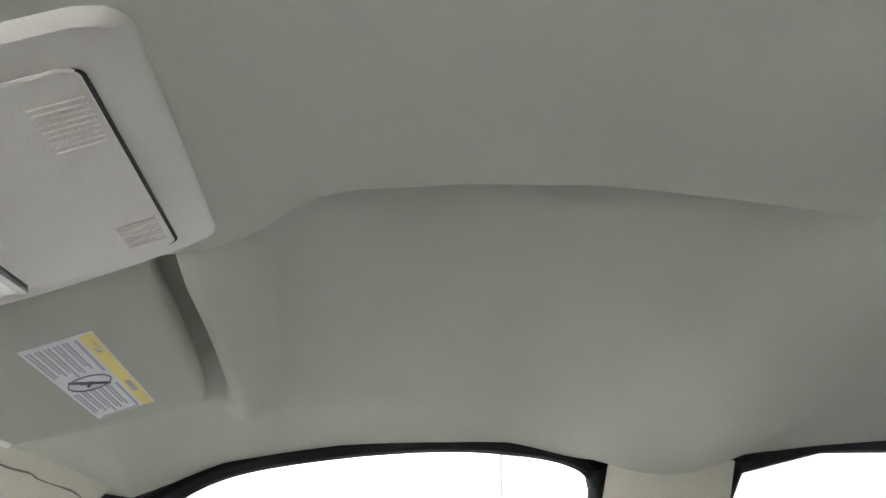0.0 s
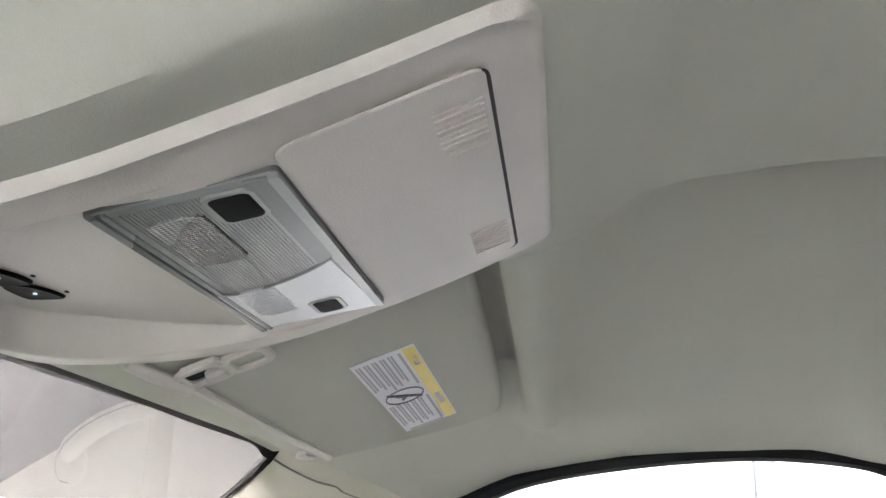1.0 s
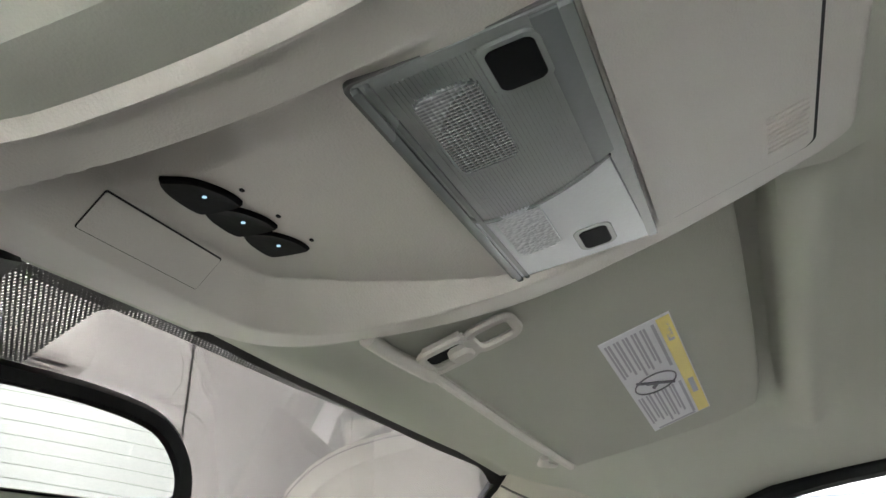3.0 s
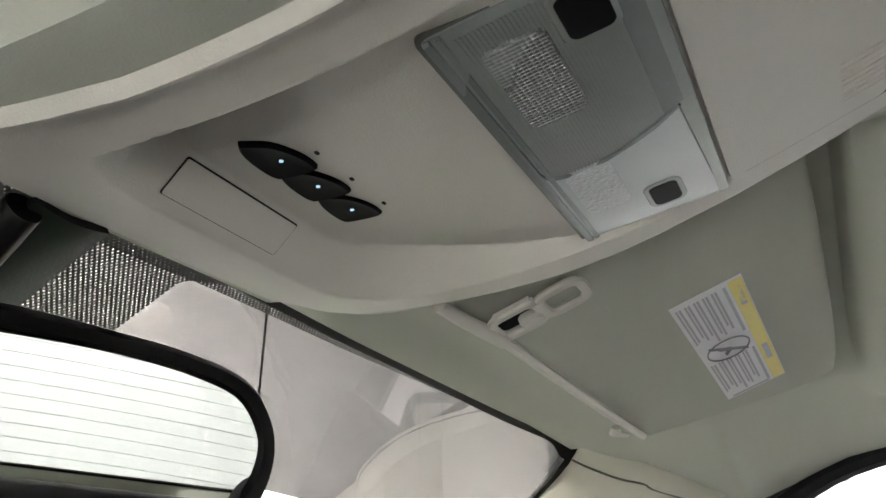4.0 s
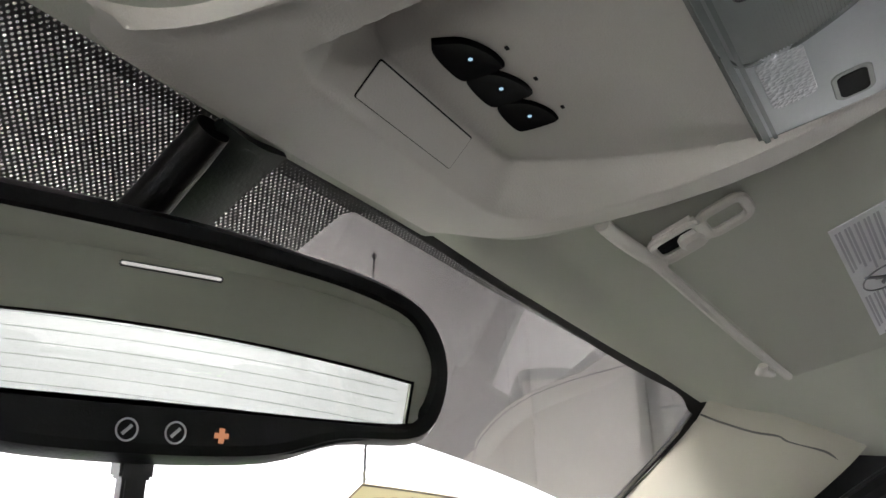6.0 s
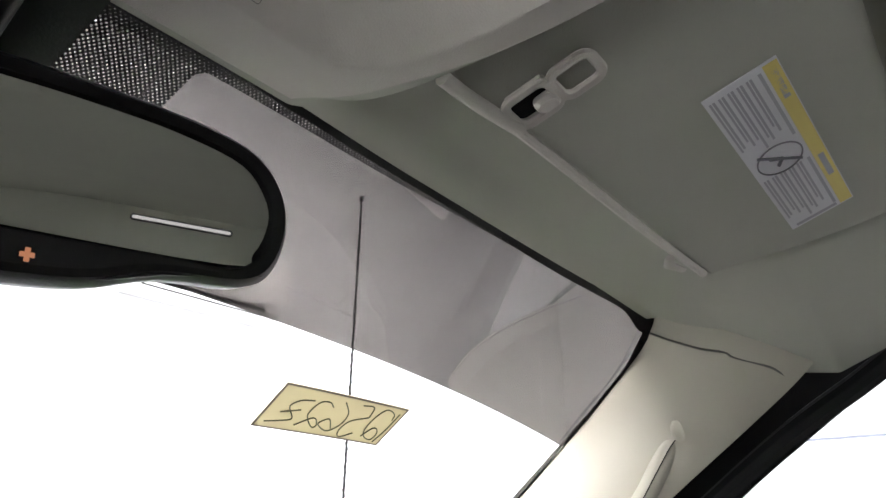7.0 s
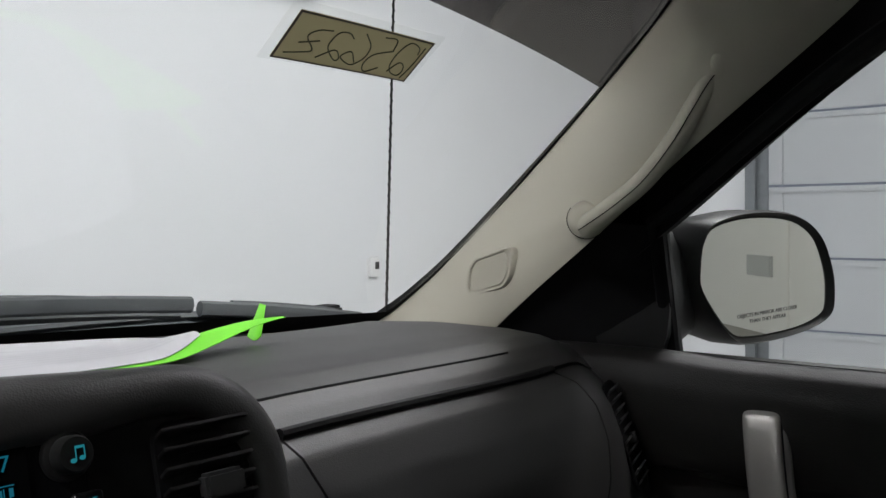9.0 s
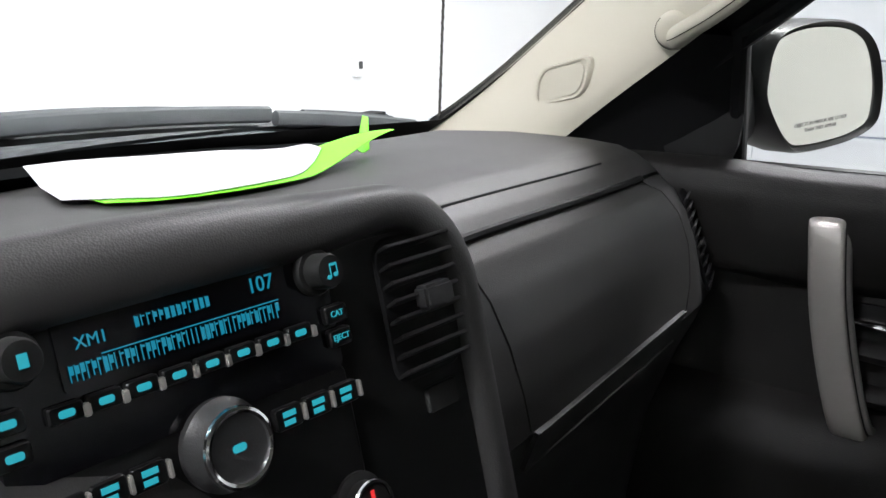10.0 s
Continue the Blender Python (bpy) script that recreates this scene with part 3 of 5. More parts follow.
for s, k in ((1, 2), (-1, 4)):
    g = pane(WIN, s, f"window_{k}", "clear front side window of the truck with black rubber seal")
    curve = bezier(WIN[1:-1], 5)
    loop = [WIN[0]] + curve + [WIN[-1]]
    part("seal", tube(mirrored([out(p, 0.004) for p in loop], s), 0.010, 8), RUBBER, g, "black rubber window seal")
    part("rear_seal", tube(mirrored([out(p, 0.006) for p in bezier([(0.634, -0.222, 1.722), (0.643, -0.2285, 1.704), (0.664, -0.2345, 1.664), (0.85, -0.26, 1.322)], 5)], s), 0.0155, 10), RUBBER, g, "thick black rubber seal beside the door pillar")
    part("run_channel", tube(mirrored([out(p, 0.018) for p in loop], s), 0.009, 8), GREYP, g)
    g = pane(REAR, s, f"window_{k + 1}", "tinted rear side window of the truck with black rubber seal", outer=PRIVACY)
    part("seal", tube(mirrored([out(p, 0.004) for p in REAR], s), 0.010, 8), RUBBER, g, "black rubber window seal")
    # pillar between the doors
    E = [(0.628, 1.730), (0.70, 1.6), (0.77, 1.45), (0.85, 1.30), (0.86, 0.8)]

    def bp(a, b):
        x, z = lerp([(i / 4, e[0]) for i, e in enumerate(E)], a), lerp([(i / 4, e[1]) for i, e in enumerate(E)], a)
        y = -0.229 - 0.137 * b - 0.02 * a * (2 * b - 1)
        return (s * (x - 0.012 - 0.022 * (4 * b * (1 - b)) ** 0.5), y, z)

    tagged(place("door_pillar_trim", grid(bp, 16, 12, 0.006, flip=s > 0), PILLAR), "beige plastic pillar trim between the side windows", "pillar trim", kind="structure")
    # outer skin above and around the side windows, behind the trim
    skin = [(-1.5, -1.16), (-0.39, -0.245)]
    for y0, y1 in skin:
        bm = grid(lambda a, b: (s * (side_x(1.76 - 0.45 * a) + 0.05), y0 + (y1 - y0) * b, 1.78 - 0.48 * a), 8, 2, 0.01)
        tagged(place("body_side", bm, GREYP), "painted steel cab side between the windows", "body side", kind="structure")
    bm = grid(lambda a, b: (s * (0.60 + 0.13 * a), -1.5 + 1.75 * b, 1.84 - 0.07 * a - 0.012 * a * a), 4, 10, 0.008)
    tagged(place("roof_rail", bm, RUBBER), "black roof rail over the side doors", "roof rail", kind="structure")
    A, B = bezier(EDGE_A, 3), bezier([(x + 0.035, y - 0.075, z + 0.02) for x, y, z in EDGE_B], 3)
    bm = grid(lambda a, b: tuple(np.array((s, 1, 1)) * ((1 - b) * (np.array(A[round(a * 21)]) + (0.02, 0.01, 0.012)) + b * np.array(B[round(a * 21)]))), 21, 2, 0.01)
    tagged(place("pillar_skin", bm, RUBBER), "black door frame beside the windscreen pillar", "door frame", kind="structure")

# back of the cab with the rear window
BACK = -1.42


def rear_top(x):
    return 1.647 - 0.10 * x * x


b = joined(box(-0.9, 0.9, BACK - 0.03, BACK, 0.6, 1.36, 0.002), grid(lambda u, v: ((2 * u - 1) * 0.9, BACK, rear_top(min(0.66, abs(2 * u - 1) * 0.9)) * (1 - v) + 1.86 * v), 40, 2, 0.03, flip=True), box(-0.9, -0.66, BACK - 0.03, BACK, 1.36, 1.62, 0.0), box(0.66, 0.9, BACK - 0.03, BACK, 1.36, 1.62, 0.0))
tagged(place("cab_back", b, FABRIC), "grey cab back panel round the rear window", "cab back", kind="structure")
rw = tagged(two_faced(place("window_6", box(-0.68, 0.68, BACK - 0.022, BACK - 0.017, 1.35, 1.69, 0), GLASS), lambda p: p.normal.y > 0.5, PRIVACY), "tinted rear window with thin heater lines", "rear window", kind="structure")
rw.visible_shadow = False
for k in range(9):
    part("heater_line", tube([(x, BACK - 0.0145, 1.385 + 0.031 * k - 0.06 * x * x) for x in np.linspace(-0.63, 0.63, 13)], 0.0007, 4), GREYP, rw)
part("frame", joined(tube([(x, BACK + 0.002, rear_top(x) - 0.004) for x in np.linspace(-0.66, 0.66, 25)], 0.004, 8), tube([(x, BACK + 0.002, 1.36) for x in (-0.66, 0.0, 0.66)], 0.004, 8), tube([(-0.66, BACK + 0.002, 1.36), (-0.66, BACK + 0.002, 1.61)], 0.004, 8, up=(0, 1, 0)), tube([(0.66, BACK + 0.002, 1.36), (0.66, BACK + 0.002, 1.61)], 0.004, 8, up=(0, 1, 0))), RUBBER, rw, "black rubber frame")
rl = thing("rear_lamp_bar", (0.028, BACK, 1.768), "slim pale lamp bar in a dark rim over the rear window, glow added", "lamp bar")
part("rim", box(-0.092, 0.143, BACK + 0.027, BACK + 0.036, 1.767, 1.782, 0.003), RUBBER, rl, "dark rim")
# The glow is added so the bar reads bright in the mirror.
part("lens", box(-0.088, 0.139, BACK + 0.033, BACK + 0.040, 1.771, 1.779, 0.002), BARGLOW, rl)
tagged(place("cab_floor", box(-0.88, 0.88, -1.45, 1.15, 0.55, 0.62, 0.01), CARPET), "dark carpeted cab floor", "floor", kind="structure")
tagged(place("bulkhead", box(-0.86, 0.86, 1.08, 1.12, 0.6, 1.37, 0.005), RUBBER), "black firewall behind the dashboard", "bulkhead", kind="structure")


# ---- hood and wings ----
# Out of view: added to block light rising from the floor ahead.
def hood_skin(a, b):
    x = (2 * a - 1) * 0.93
    edge = abs(2 * a - 1)
    return (x, 1.10 + 1.12 * b, 1.325 - 0.05 * b - 0.10 * b ** 6 + 0.012 * smooth(0.55, 0.75, edge) - 0.05 * smooth(0.88, 1.0, edge))


tagged(place("hood", grid(hood_skin, 60, 24, 0.01), GREYP), "unseen dark painted hood, added to block light from the floor", "hood", kind="structure")
for s in (1, -1):
    tagged(place("added_front_wing", grid(lambda a, b: (s * (0.93 + 0.03 * math.sin(math.pi * a)), 1.10 + 1.12 * b, 1.27 - 0.05 * b - 0.10 * b ** 6 - 0.62 * a), 8, 16, 0.01, flip=s < 0), GREYP), "unseen dark painted front wing, added beside the hood", "wing", kind="structure")
tagged(place("added_truck_front", box(-0.93, 0.93, 2.20, 2.26, 0.5, 1.14, 0.02), GREYP), "unseen dark front end, added to close the hood", "front end", kind="structure")

# ---- seats ----
def soft_block(w, h, d, r, m):
    """A padded block: a rounded outline with well rounded edges."""
    loops = []
    for k, z in ((0.86, 0.0), (0.95, 0.06), (0.99, 0.18), (1.0, 0.4), (1.0, 0.6), (0.985, 0.8), (0.93, 0.95), (0.82, 1.0)):
        loops.append([m @ Vector((x * k, y * k, z * d)) for x, y in rounded(w, h, r, 8)])
    return rings(loops)


def car_seat(name, x, y, width, label, top=1.46, rests=(0.0,)):
    S = thing(name, (x, y, 0.62), label, "car seat", group="seats of the cab")
    part("base", box(x - width / 2 + 0.05, x + width / 2 - 0.05, y - 0.2, y + 0.2, 0.615, 0.80, 0.01), CARPET, S)
    part("cushion", soft_block(width, 0.52, 0.17, 0.09, Matrix.Translation((x, y + 0.02, 0.79))), SEAT, S)
    h = top - 0.86
    part("backrest", soft_block(width - 0.02, h, 0.14, 0.10, basis((x, y - 0.27, 0.86 + h / 2), (1, 0, 0), (0, -0.2, 1))), SEAT, S)
    for dx in rests:
        r = part("headrest", soft_block(0.27, 0.17, 0.09, 0.06, basis((x + dx, y - 0.35, top + 0.10), (1, 0, 0), (0, -0.1, 1))), SEAT, S)
        for e in (-0.06, 0.06):
            part("post", tube([(x + dx + e, y - 0.385, top - 0.04), (x + dx + e, y - 0.39, top + 0.06)], 0.006, 8), CHROME, r)


# Front seats added to keep light from the rear off the lower dash.
car_seat("added_front_seat", -0.43, -0.15, 0.50, "unseen dark grey cloth driver's seat with headrest, added to block light", top=1.36)
car_seat("added_front_seat", 0.43, -0.15, 0.50, "dark grey cloth passenger seat with headrest, added to block light", top=1.36)
car_seat("bench_seat", 0.0, -0.98, 1.30, "dark grey cloth rear bench seat across the cab", top=1.36, rests=())

# ---- doors ----
def door_panel(s, n):
    sec = [(0.862, 1.316), (0.845, 1.333), (0.82, 1.338), (0.803, 1.330), (0.797, 1.31), (0.800, 1.27), (0.812, 1.225), (0.836, 1.205), (0.842, 1.12), (0.838, 1.06), (0.80, 1.035), (0.785, 1.0), (0.79, 0.9), (0.80, 0.7), (0.81, 0.62)]

    def f(a, b):
        t = [i / (len(sec) - 1) for i in range(len(sec))]
        x, z = float(np.interp(a, t, [q[0] for q in sec])), float(np.interp(a, t, [q[1] for q in sec]))
        y = 0.86 - 1.09 * b
        w = smooth(0.40, 0.56, y)
        x = x - 0.03 * w * (1 if a < 0.45 else 0.3)
        return (s * x, y, z + 0.012 * smooth(0.42, 0.54, y) * (1 - a))

    d = tagged(place(f"door_{n}", grid(f, 56, 30, 0.008, flip=s < 0), DOORV), "black vinyl inner door panel with silver pull", "door", kind="structure")
    part("belt_strip", box(*sorted((s * 0.838, s * 0.852)), -0.24, 0.50, 1.326, 1.341, 0.003), RUBBER, d, "black rubber belt strip")
    return d


door = door_panel(1, 1)
door_panel(-1, 2)
for s in (1, -1):
    tagged(place("door_panel_rear", grid(lambda a, b: (s * (0.84 - 0.03 * math.sin(a * 3.1)), -0.37 - 1.05 * b, 1.335 - 0.75 * a), 10, 4, 0.01, flip=s > 0), DOORV), "black vinyl rear door panel", "door panel", kind="structure")
    B = [(0.712, 0.552, 1.502), (0.742, 0.662, 1.413), (0.757, 0.728, 1.362), (0.763, 0.745, 1.31)]
    W = [(0.757, 0.507, 1.497), (0.795, 0.517, 1.425), (0.838, 0.527, 1.345), (0.85, 0.53, 1.28)]
    bm = grid(lambda a, b: tuple(np.array((s, 1, 1)) * ((1 - b) * np.array(B[round(a * 3)]) + b * np.array(W[round(a * 3)]))), 3, 4, 0.01, flip=s > 0)
    tagged(place("sail_panel", bm, RUBBER), "black triangular panel in the door's front corner", "sail panel", kind="structure")


def pull_handle():
    path = bezier([(0.835, 0.405, 1.294), (0.812, 0.405, 1.300), (0.797, 0.404, 1.298), (0.786, 0.402, 1.280), (0.782, 0.393, 1.20), (0.784, 0.377, 1.12), (0.79, 0.358, 1.05), (0.82, 0.350, 1.03)], 6)
    n = len(path)

    def strip(half, thick, dx, dy, r):
        """A flat band with rounded edges along the path, facing into the cab."""
        ang = np.linspace(0, 2 * math.pi, 28, endpoint=False)
        section = [(half * math.copysign(abs(math.cos(t)) ** r, math.cos(t)), thick * math.copysign(abs(math.sin(t)) ** 0.8, math.sin(t))) for t in ang]
        loops = []
        for i, p in enumerate(path):
            d = (Vector(path[min(i + 1, n - 1)]) - Vector(path[max(i - 1, 0)])).normalized()
            u = d.cross(Vector((0, 1, 0))).normalized()
            w = u.cross(d).normalized()
            loops.append([Vector(p) + Vector((0, dy, 0)) + (y - dx) * u + x * w for x, y in section])
        return rings(loops)

    pull = part("pull", strip(0.0195, 0.0062, 0.0, 0.001, 0.55), SILVER, door, "satin silver door pull")
    part("pull_gap", strip(0.0205, 0.0035, -0.004, 0.001, 0.4), RUBBER, pull, "dark gap beside the silver strip")
    part("pull_back", strip(0.0220, 0.0065, -0.0100, -0.003, 0.5), DULL, pull, "dark grey backing of the pull")


pull_handle()


def release_lever():
    bez = part("release_bezel", moved(slab(rounded(0.15, 0.06, 0.02), 0.012, 0.004), basis((0.838, 0.33, 1.165), (0, -1, 0), (0, 0, 1))), BLACK, door, "black release lever bezel")
    part("lever", tube(bezier([(0.83, 0.37, 1.17), (0.818, 0.33, 1.172), (0.822, 0.28, 1.165)], 6), 0.010, 10, 0.6), CHROME, bez, "chrome release lever")
    for z in (1.135, 1.08):
        part("armrest_cap", tube(bezier([(0.838, 0.375, z), (0.822, 0.35, z + 0.004), (0.815, 0.2, z)], 6), 0.018, 10, 0.7), DOORV, door)


release_lever()
for s in (1, -1):
    for y0, y1 in ((-1.45, -0.30), (-0.29, 0.85), (0.86, 1.10)):
        tagged(place("door_skin", grid(lambda a, b: (s * (0.885 + 0.07 * math.sin(math.pi * min(1, 0.15 + a * 0.8))), y0 + (y1 - y0) * b, 1.33 - 0.75 * a), 10, 6, 0.01, flip=s < 0), GREYP), "painted steel outer door skin of the truck", "door skin", kind="structure")


# ---- door mirror ----
def door_mirror():
    nrm = Vector((-0.35, -0.94, 0.05)).normalized()
    c = Vector((1.02, 0.473, 1.425))
    m = basis(c, Vector((0.94, -0.35, 0)), Vector((0, 0, 1)))
    M = thing("door_mirror", (0.9, 0.5, 1.33), "black door mirror with rounded housing and printed warning", "door mirror")
    glass = [(-0.125, 0.022), (-0.119, 0.046), (-0.098, 0.066), (-0.03, 0.076), (0.05, 0.070), (0.098, 0.045), (0.122, 0.005), (0.128, -0.03), (0.118, -0.058), (0.06, -0.074), (-0.035, -0.078), (-0.075, -0.066), (-0.122, -0.012)]
    G = [(p[0], p[1]) for p in bezier(glass + glass[:1], 4)[:-1]]
    part("glass", moved(slab(G, 0.004, 0.001), m), MIRRORD, M, "mirror glass")

    def ring(k, dz, dx=0.0):
        return [m @ Vector((x * k + dx, y * k * 1.02, dz)) for x, y in G]

    shell = rings([ring(1.0, 0.003), ring(1.06, 0.012), ring(1.10, 0.004), ring(1.11, -0.03, -0.003), ring(1.02, -0.075, -0.008), ring(0.75, -0.11, -0.02), ring(0.3, -0.125, -0.03)], close_first=False)
    part("housing", shell, BLACK, M)
    arm = rings([[(0.80 + 0.0, 0.56 + 0.05 * math.cos(t), 1.40 + 0.085 * math.sin(t)) for t in np.linspace(0, 2 * math.pi, 16, endpoint=False)], [(0.90, 0.57 + 0.045 * math.cos(t), 1.41 + 0.08 * math.sin(t)) for t in np.linspace(0, 2 * math.pi, 16, endpoint=False)], [(0.96, 0.56 + 0.04 * math.cos(t), 1.42 + 0.07 * math.sin(t)) for t in np.linspace(0, 2 * math.pi, 16, endpoint=False)]])
    part("foot", arm, BLACK, M)
    for k, (text, y) in enumerate((("OBJECTS IN MIRROR ARE CLOSER", -0.0485), ("THAN THEY APPEAR", -0.0570))):
        part("lettering", moved(lettering(text, 0.0070, 0.0001), m @ Matrix.Translation((0.003, y, 0.0042)) @ Matrix.Rotation(radians(2), 4, "Z") @ Matrix.Diagonal((1.15, 1.0, 1.0, 1.0))), DULL, M, "printed warning line", flat=True)


door_mirror()


# ---- overhead console ----
ZP = softened([(0.10, 1.7995), (0.127, 1.7888), (0.145, 1.7815), (0.188, 1.7645), (0.215, 1.757), (0.243, 1.7535), (0.33, 1.754)], 0.10, 0.33, 0.014)
RIM_L = [(0.1115, -0.074), (0.1135, -0.0810), (0.117, -0.0855), (0.124, -0.0880), (0.30, -0.0890), (0.34, -0.0940), (0.367, -0.0985), (0.393, -0.107)]
RIM_R = [(0.1115, 0.088), (0.1135, 0.097), (0.117, 0.1015), (0.124, 0.1055), (0.145, 0.109), (0.184, 0.1125), (0.235, 0.1115), (0.287, 0.108), (0.31, 0.106), (0.33, 0.103), (0.357, 0.102), (0.393, 0.106)]
BOWL_F = [(-0.0665, 0.331), (-0.060, 0.3355), (-0.050, 0.3395), (-0.025, 0.3420), (0.01, 0.3430), (0.05, 0.3438), (0.066, 0.3430), (0.075, 0.3395), (0.081, 0.332)]
BOWL_R = [(0.11, 0.0985), (0.19, 0.0985), (0.243, 0.0925), (0.26, 0.0915), (0.275, 0.092), (0.295, 0.0915), (0.31, 0.0895), (0.3224, 0.0862), (0.334, 0.081), (0.345, 0.075)]
WALL_R = [(0.11, 0.003), (0.24, 0.003), (0.255, 0.0045), (0.272, 0.0085), (0.30, 0.0195), (0.32, 0.028), (0.345, 0.030)]


def eased(t, e=0.09):
    """A ramp from 0 to 1 with rounded ends."""
    F = lambda u: 0.0 if u < 0 else u * u / 2 if u < 1 else u - 0.5
    return (F(t + e) - F(t - e)) / (2 * e)


def console_z(x, y):
    """The underside of the overhead console: rim with a raised bead, bowl and flush panel."""
    xl, xr = lerp(RIM_L, y), lerp(RIM_R, y)
    z = lerp(ZRIM, y)
    z -= 0.0027 * math.exp(-(((x - xl - 0.0032) / 0.0020) ** 2)) * smooth(0.371, 0.366, y) * smooth(0.112, 0.118, y)
    r, d = 0.0035, min(x - xl, xr - x, y - 0.1115)
    if d < r:
        z += r - math.sqrt(max(0.0, r * r - (r - max(0.0, d)) ** 2))
    z += 0.006 * smooth(-0.074, -0.104, x) * smooth(0.366, 0.385, y)
    tf = (lerp(BOWL_F, x) - y) / 0.015
    tr = (lerp(BOWL_R, y) - x) / lerp(WALL_R, y)
    k = 0.14
    t = -k * math.log(math.exp(-max(-3, min(4, tf)) / k) + math.exp(-max(-3, min(4, tr)) / k))
    t = min(t, (x + 0.0650 + 0.0045 * smooth(0.20, 0.18, y)) / 0.0045, (y - 0.1215) / 0.002)
    deep = 0.018 * smooth(-0.030, -0.058, x) * smooth(0.27, 0.30, y)
    return z + (lerp(ZP, y) + deep - z) * eased(t)


def overhead_console():
    C = thing("overhead_console", (0, 0.24, 1.79), "light grey overhead console with map lamps and storage bin", "overhead console")
    nu, nv = 210, 250

    def skin(a, b):
        i, j = round(a * nu), round(b * nv)
        y = 0.1115 + (0.393 - 0.1115) * min(1.0, max(0, j - 1) / (nv - 1))
        xl, xr = lerp(RIM_L, y), lerp(RIM_R, y)
        x = xl + (xr - xl) * min(1.0, max(0, i - 1) / (nu - 2))
        return (x, y, console_z(x, y) + (0.014 if i in (0, nu) or j == 0 else 0.0))

    part("housing", grid(skin, nu, nv), SHALE, C)

    def top(x, y, d=0.0):
        """The frame of a piece that lies in the panel, seen from below."""
        dz = (lerp(ZP, y + 0.01) - lerp(ZP, y - 0.01)) / 0.02
        return basis((x, y, lerp(ZP, y) - d), (1, 0, 0), (0, -1, -dz))

    # storage bin lid
    m = top(0.0120, 0.1562, 0.0002)
    lid = part("bin_lid", moved(slab(rounded(0.156, 0.0606, 0.005), 0.0013, 0.0005), m), SHALE, C, "light grey storage bin lid")
    part("lid_gap", moved(slab(rounded(0.1554, 0.0606, 0.0053), 0.0010, 0.0001), m @ Matrix.Translation((0.0008, 0.0012, 0))), RUBBER, C, "dark gap behind the lid")
    for x0, count in ((-0.0625, 9), (0.0410, 8)):
        for k in range(count):
            part("grip_rib", moved(box(-0.0007, 0.0007, -0.0078, 0.0078, 0.0010, 0.0017, 0.0003), m @ Matrix.Translation((x0 + 0.0036 * k, 0.0205, 0))), SHALE, lid)
    # map lamp lens
    m = top(0.0185, 0.2130, -0.0022)
    at = lambda X, Y: (X - 0.0185, 0.2130 - Y)
    lens = part("lamp_lens", moved(slab(rounded(0.150, 0.0560, 0.003), 0.0024, 0.0008), m), LENS, C, "clear ribbed map lamp lens")
    part("lens_seam", moved(slab(rounded(0.1507, 0.0572, 0.003), 0.0022, 0.0002), m @ Matrix.Translation((0, -0.0005, -0.0002))), DULL, C, "dark seam round the lens")
    arc = [at(*p) for p in bezier([(0.0225, 0.2400), (0.0330, 0.2365), (0.0362, 0.2290), (0.0360, 0.2205), (0.0325, 0.2095), (0.0272, 0.1990), (0.0205, 0.1905)], 6)]
    # paler lens end beyond the arc; window reflection put into the colour
    part("lens_end", moved(slab(arc + [at(0.0915, 0.1880), at(0.0925, 0.1920), at(0.0900, 0.2385)], 0.0029, 0.0005), m), LENSR, lens, "paler end of the lens, window reflection put into its colour")
    for k in range(30):
        y = -0.0200 + 0.00122 * k
        edge = float(np.interp(y, [p[1] for p in arc], [p[0] for p in arc]))
        part("lens_rib", moved(box(-0.070, edge - 0.001, -0.00028, 0.00028, 0.0022, 0.0028, 0.0), m @ Matrix.Translation((0, y, 0))), LENS, lens)
    part("dark_step", moved(slab([at(*p) for p in ((-0.0550, 0.1885), (0.0185, 0.1885), (0.0235, 0.1955), (-0.0550, 0.1955))], 0.0031, 0.0004), m), LENSE, lens, "dark step along the edge")
    for y, w, h, mat in ((0.0260, 0.0035, 0.0036, LENS), (-0.0262, 0.0022, 0.0036, LENSE), (-0.0232, 0.0016, 0.0033, LENSE)):
        part("edge_bar", moved(slab(rounded(0.148, w, 0.0008), h, 0.0008), m @ Matrix.Translation((0, y, 0))), mat, lens)
    for X, Y, w, d, mat, lift in ((-0.0205, 0.2218, 0.0435, 0.0178, LENSD, 0.0), (0.0530, 0.2250, 0.0360, 0.0160, LENSF, 0.0002)):
        x, y = at(X, Y)
        part("reflector", moved(slab(rounded(w, d, 0.0035), 0.0032 + lift, 0.0008), m @ Matrix.Translation((x, y, 0))), mat, lens, "faceted lamp reflector")
    part("lens_arc", moved(tube([(px, py, 0.0027) for px, py in arc], 0.0008, 6), m), LENSE, lens)
    for X, Y, w, d in ((-0.0405, 0.2025, 0.0195, 0.0135), (0.0757, 0.2060, 0.0175, 0.0112)):
        x, y = at(X, Y)
        b = part("lamp_switch", moved(slab(rounded(w, d, 0.003), 0.0036, 0.0010), m @ Matrix.Translation((x, y, 0))), KEYB, lens, "black rocker switch")
        part("switch_frame", moved(slab(rounded(w + 0.003, d + 0.003, 0.004), 0.0033, 0.0006), m @ Matrix.Translation((x, y, 0))), LENS, b)
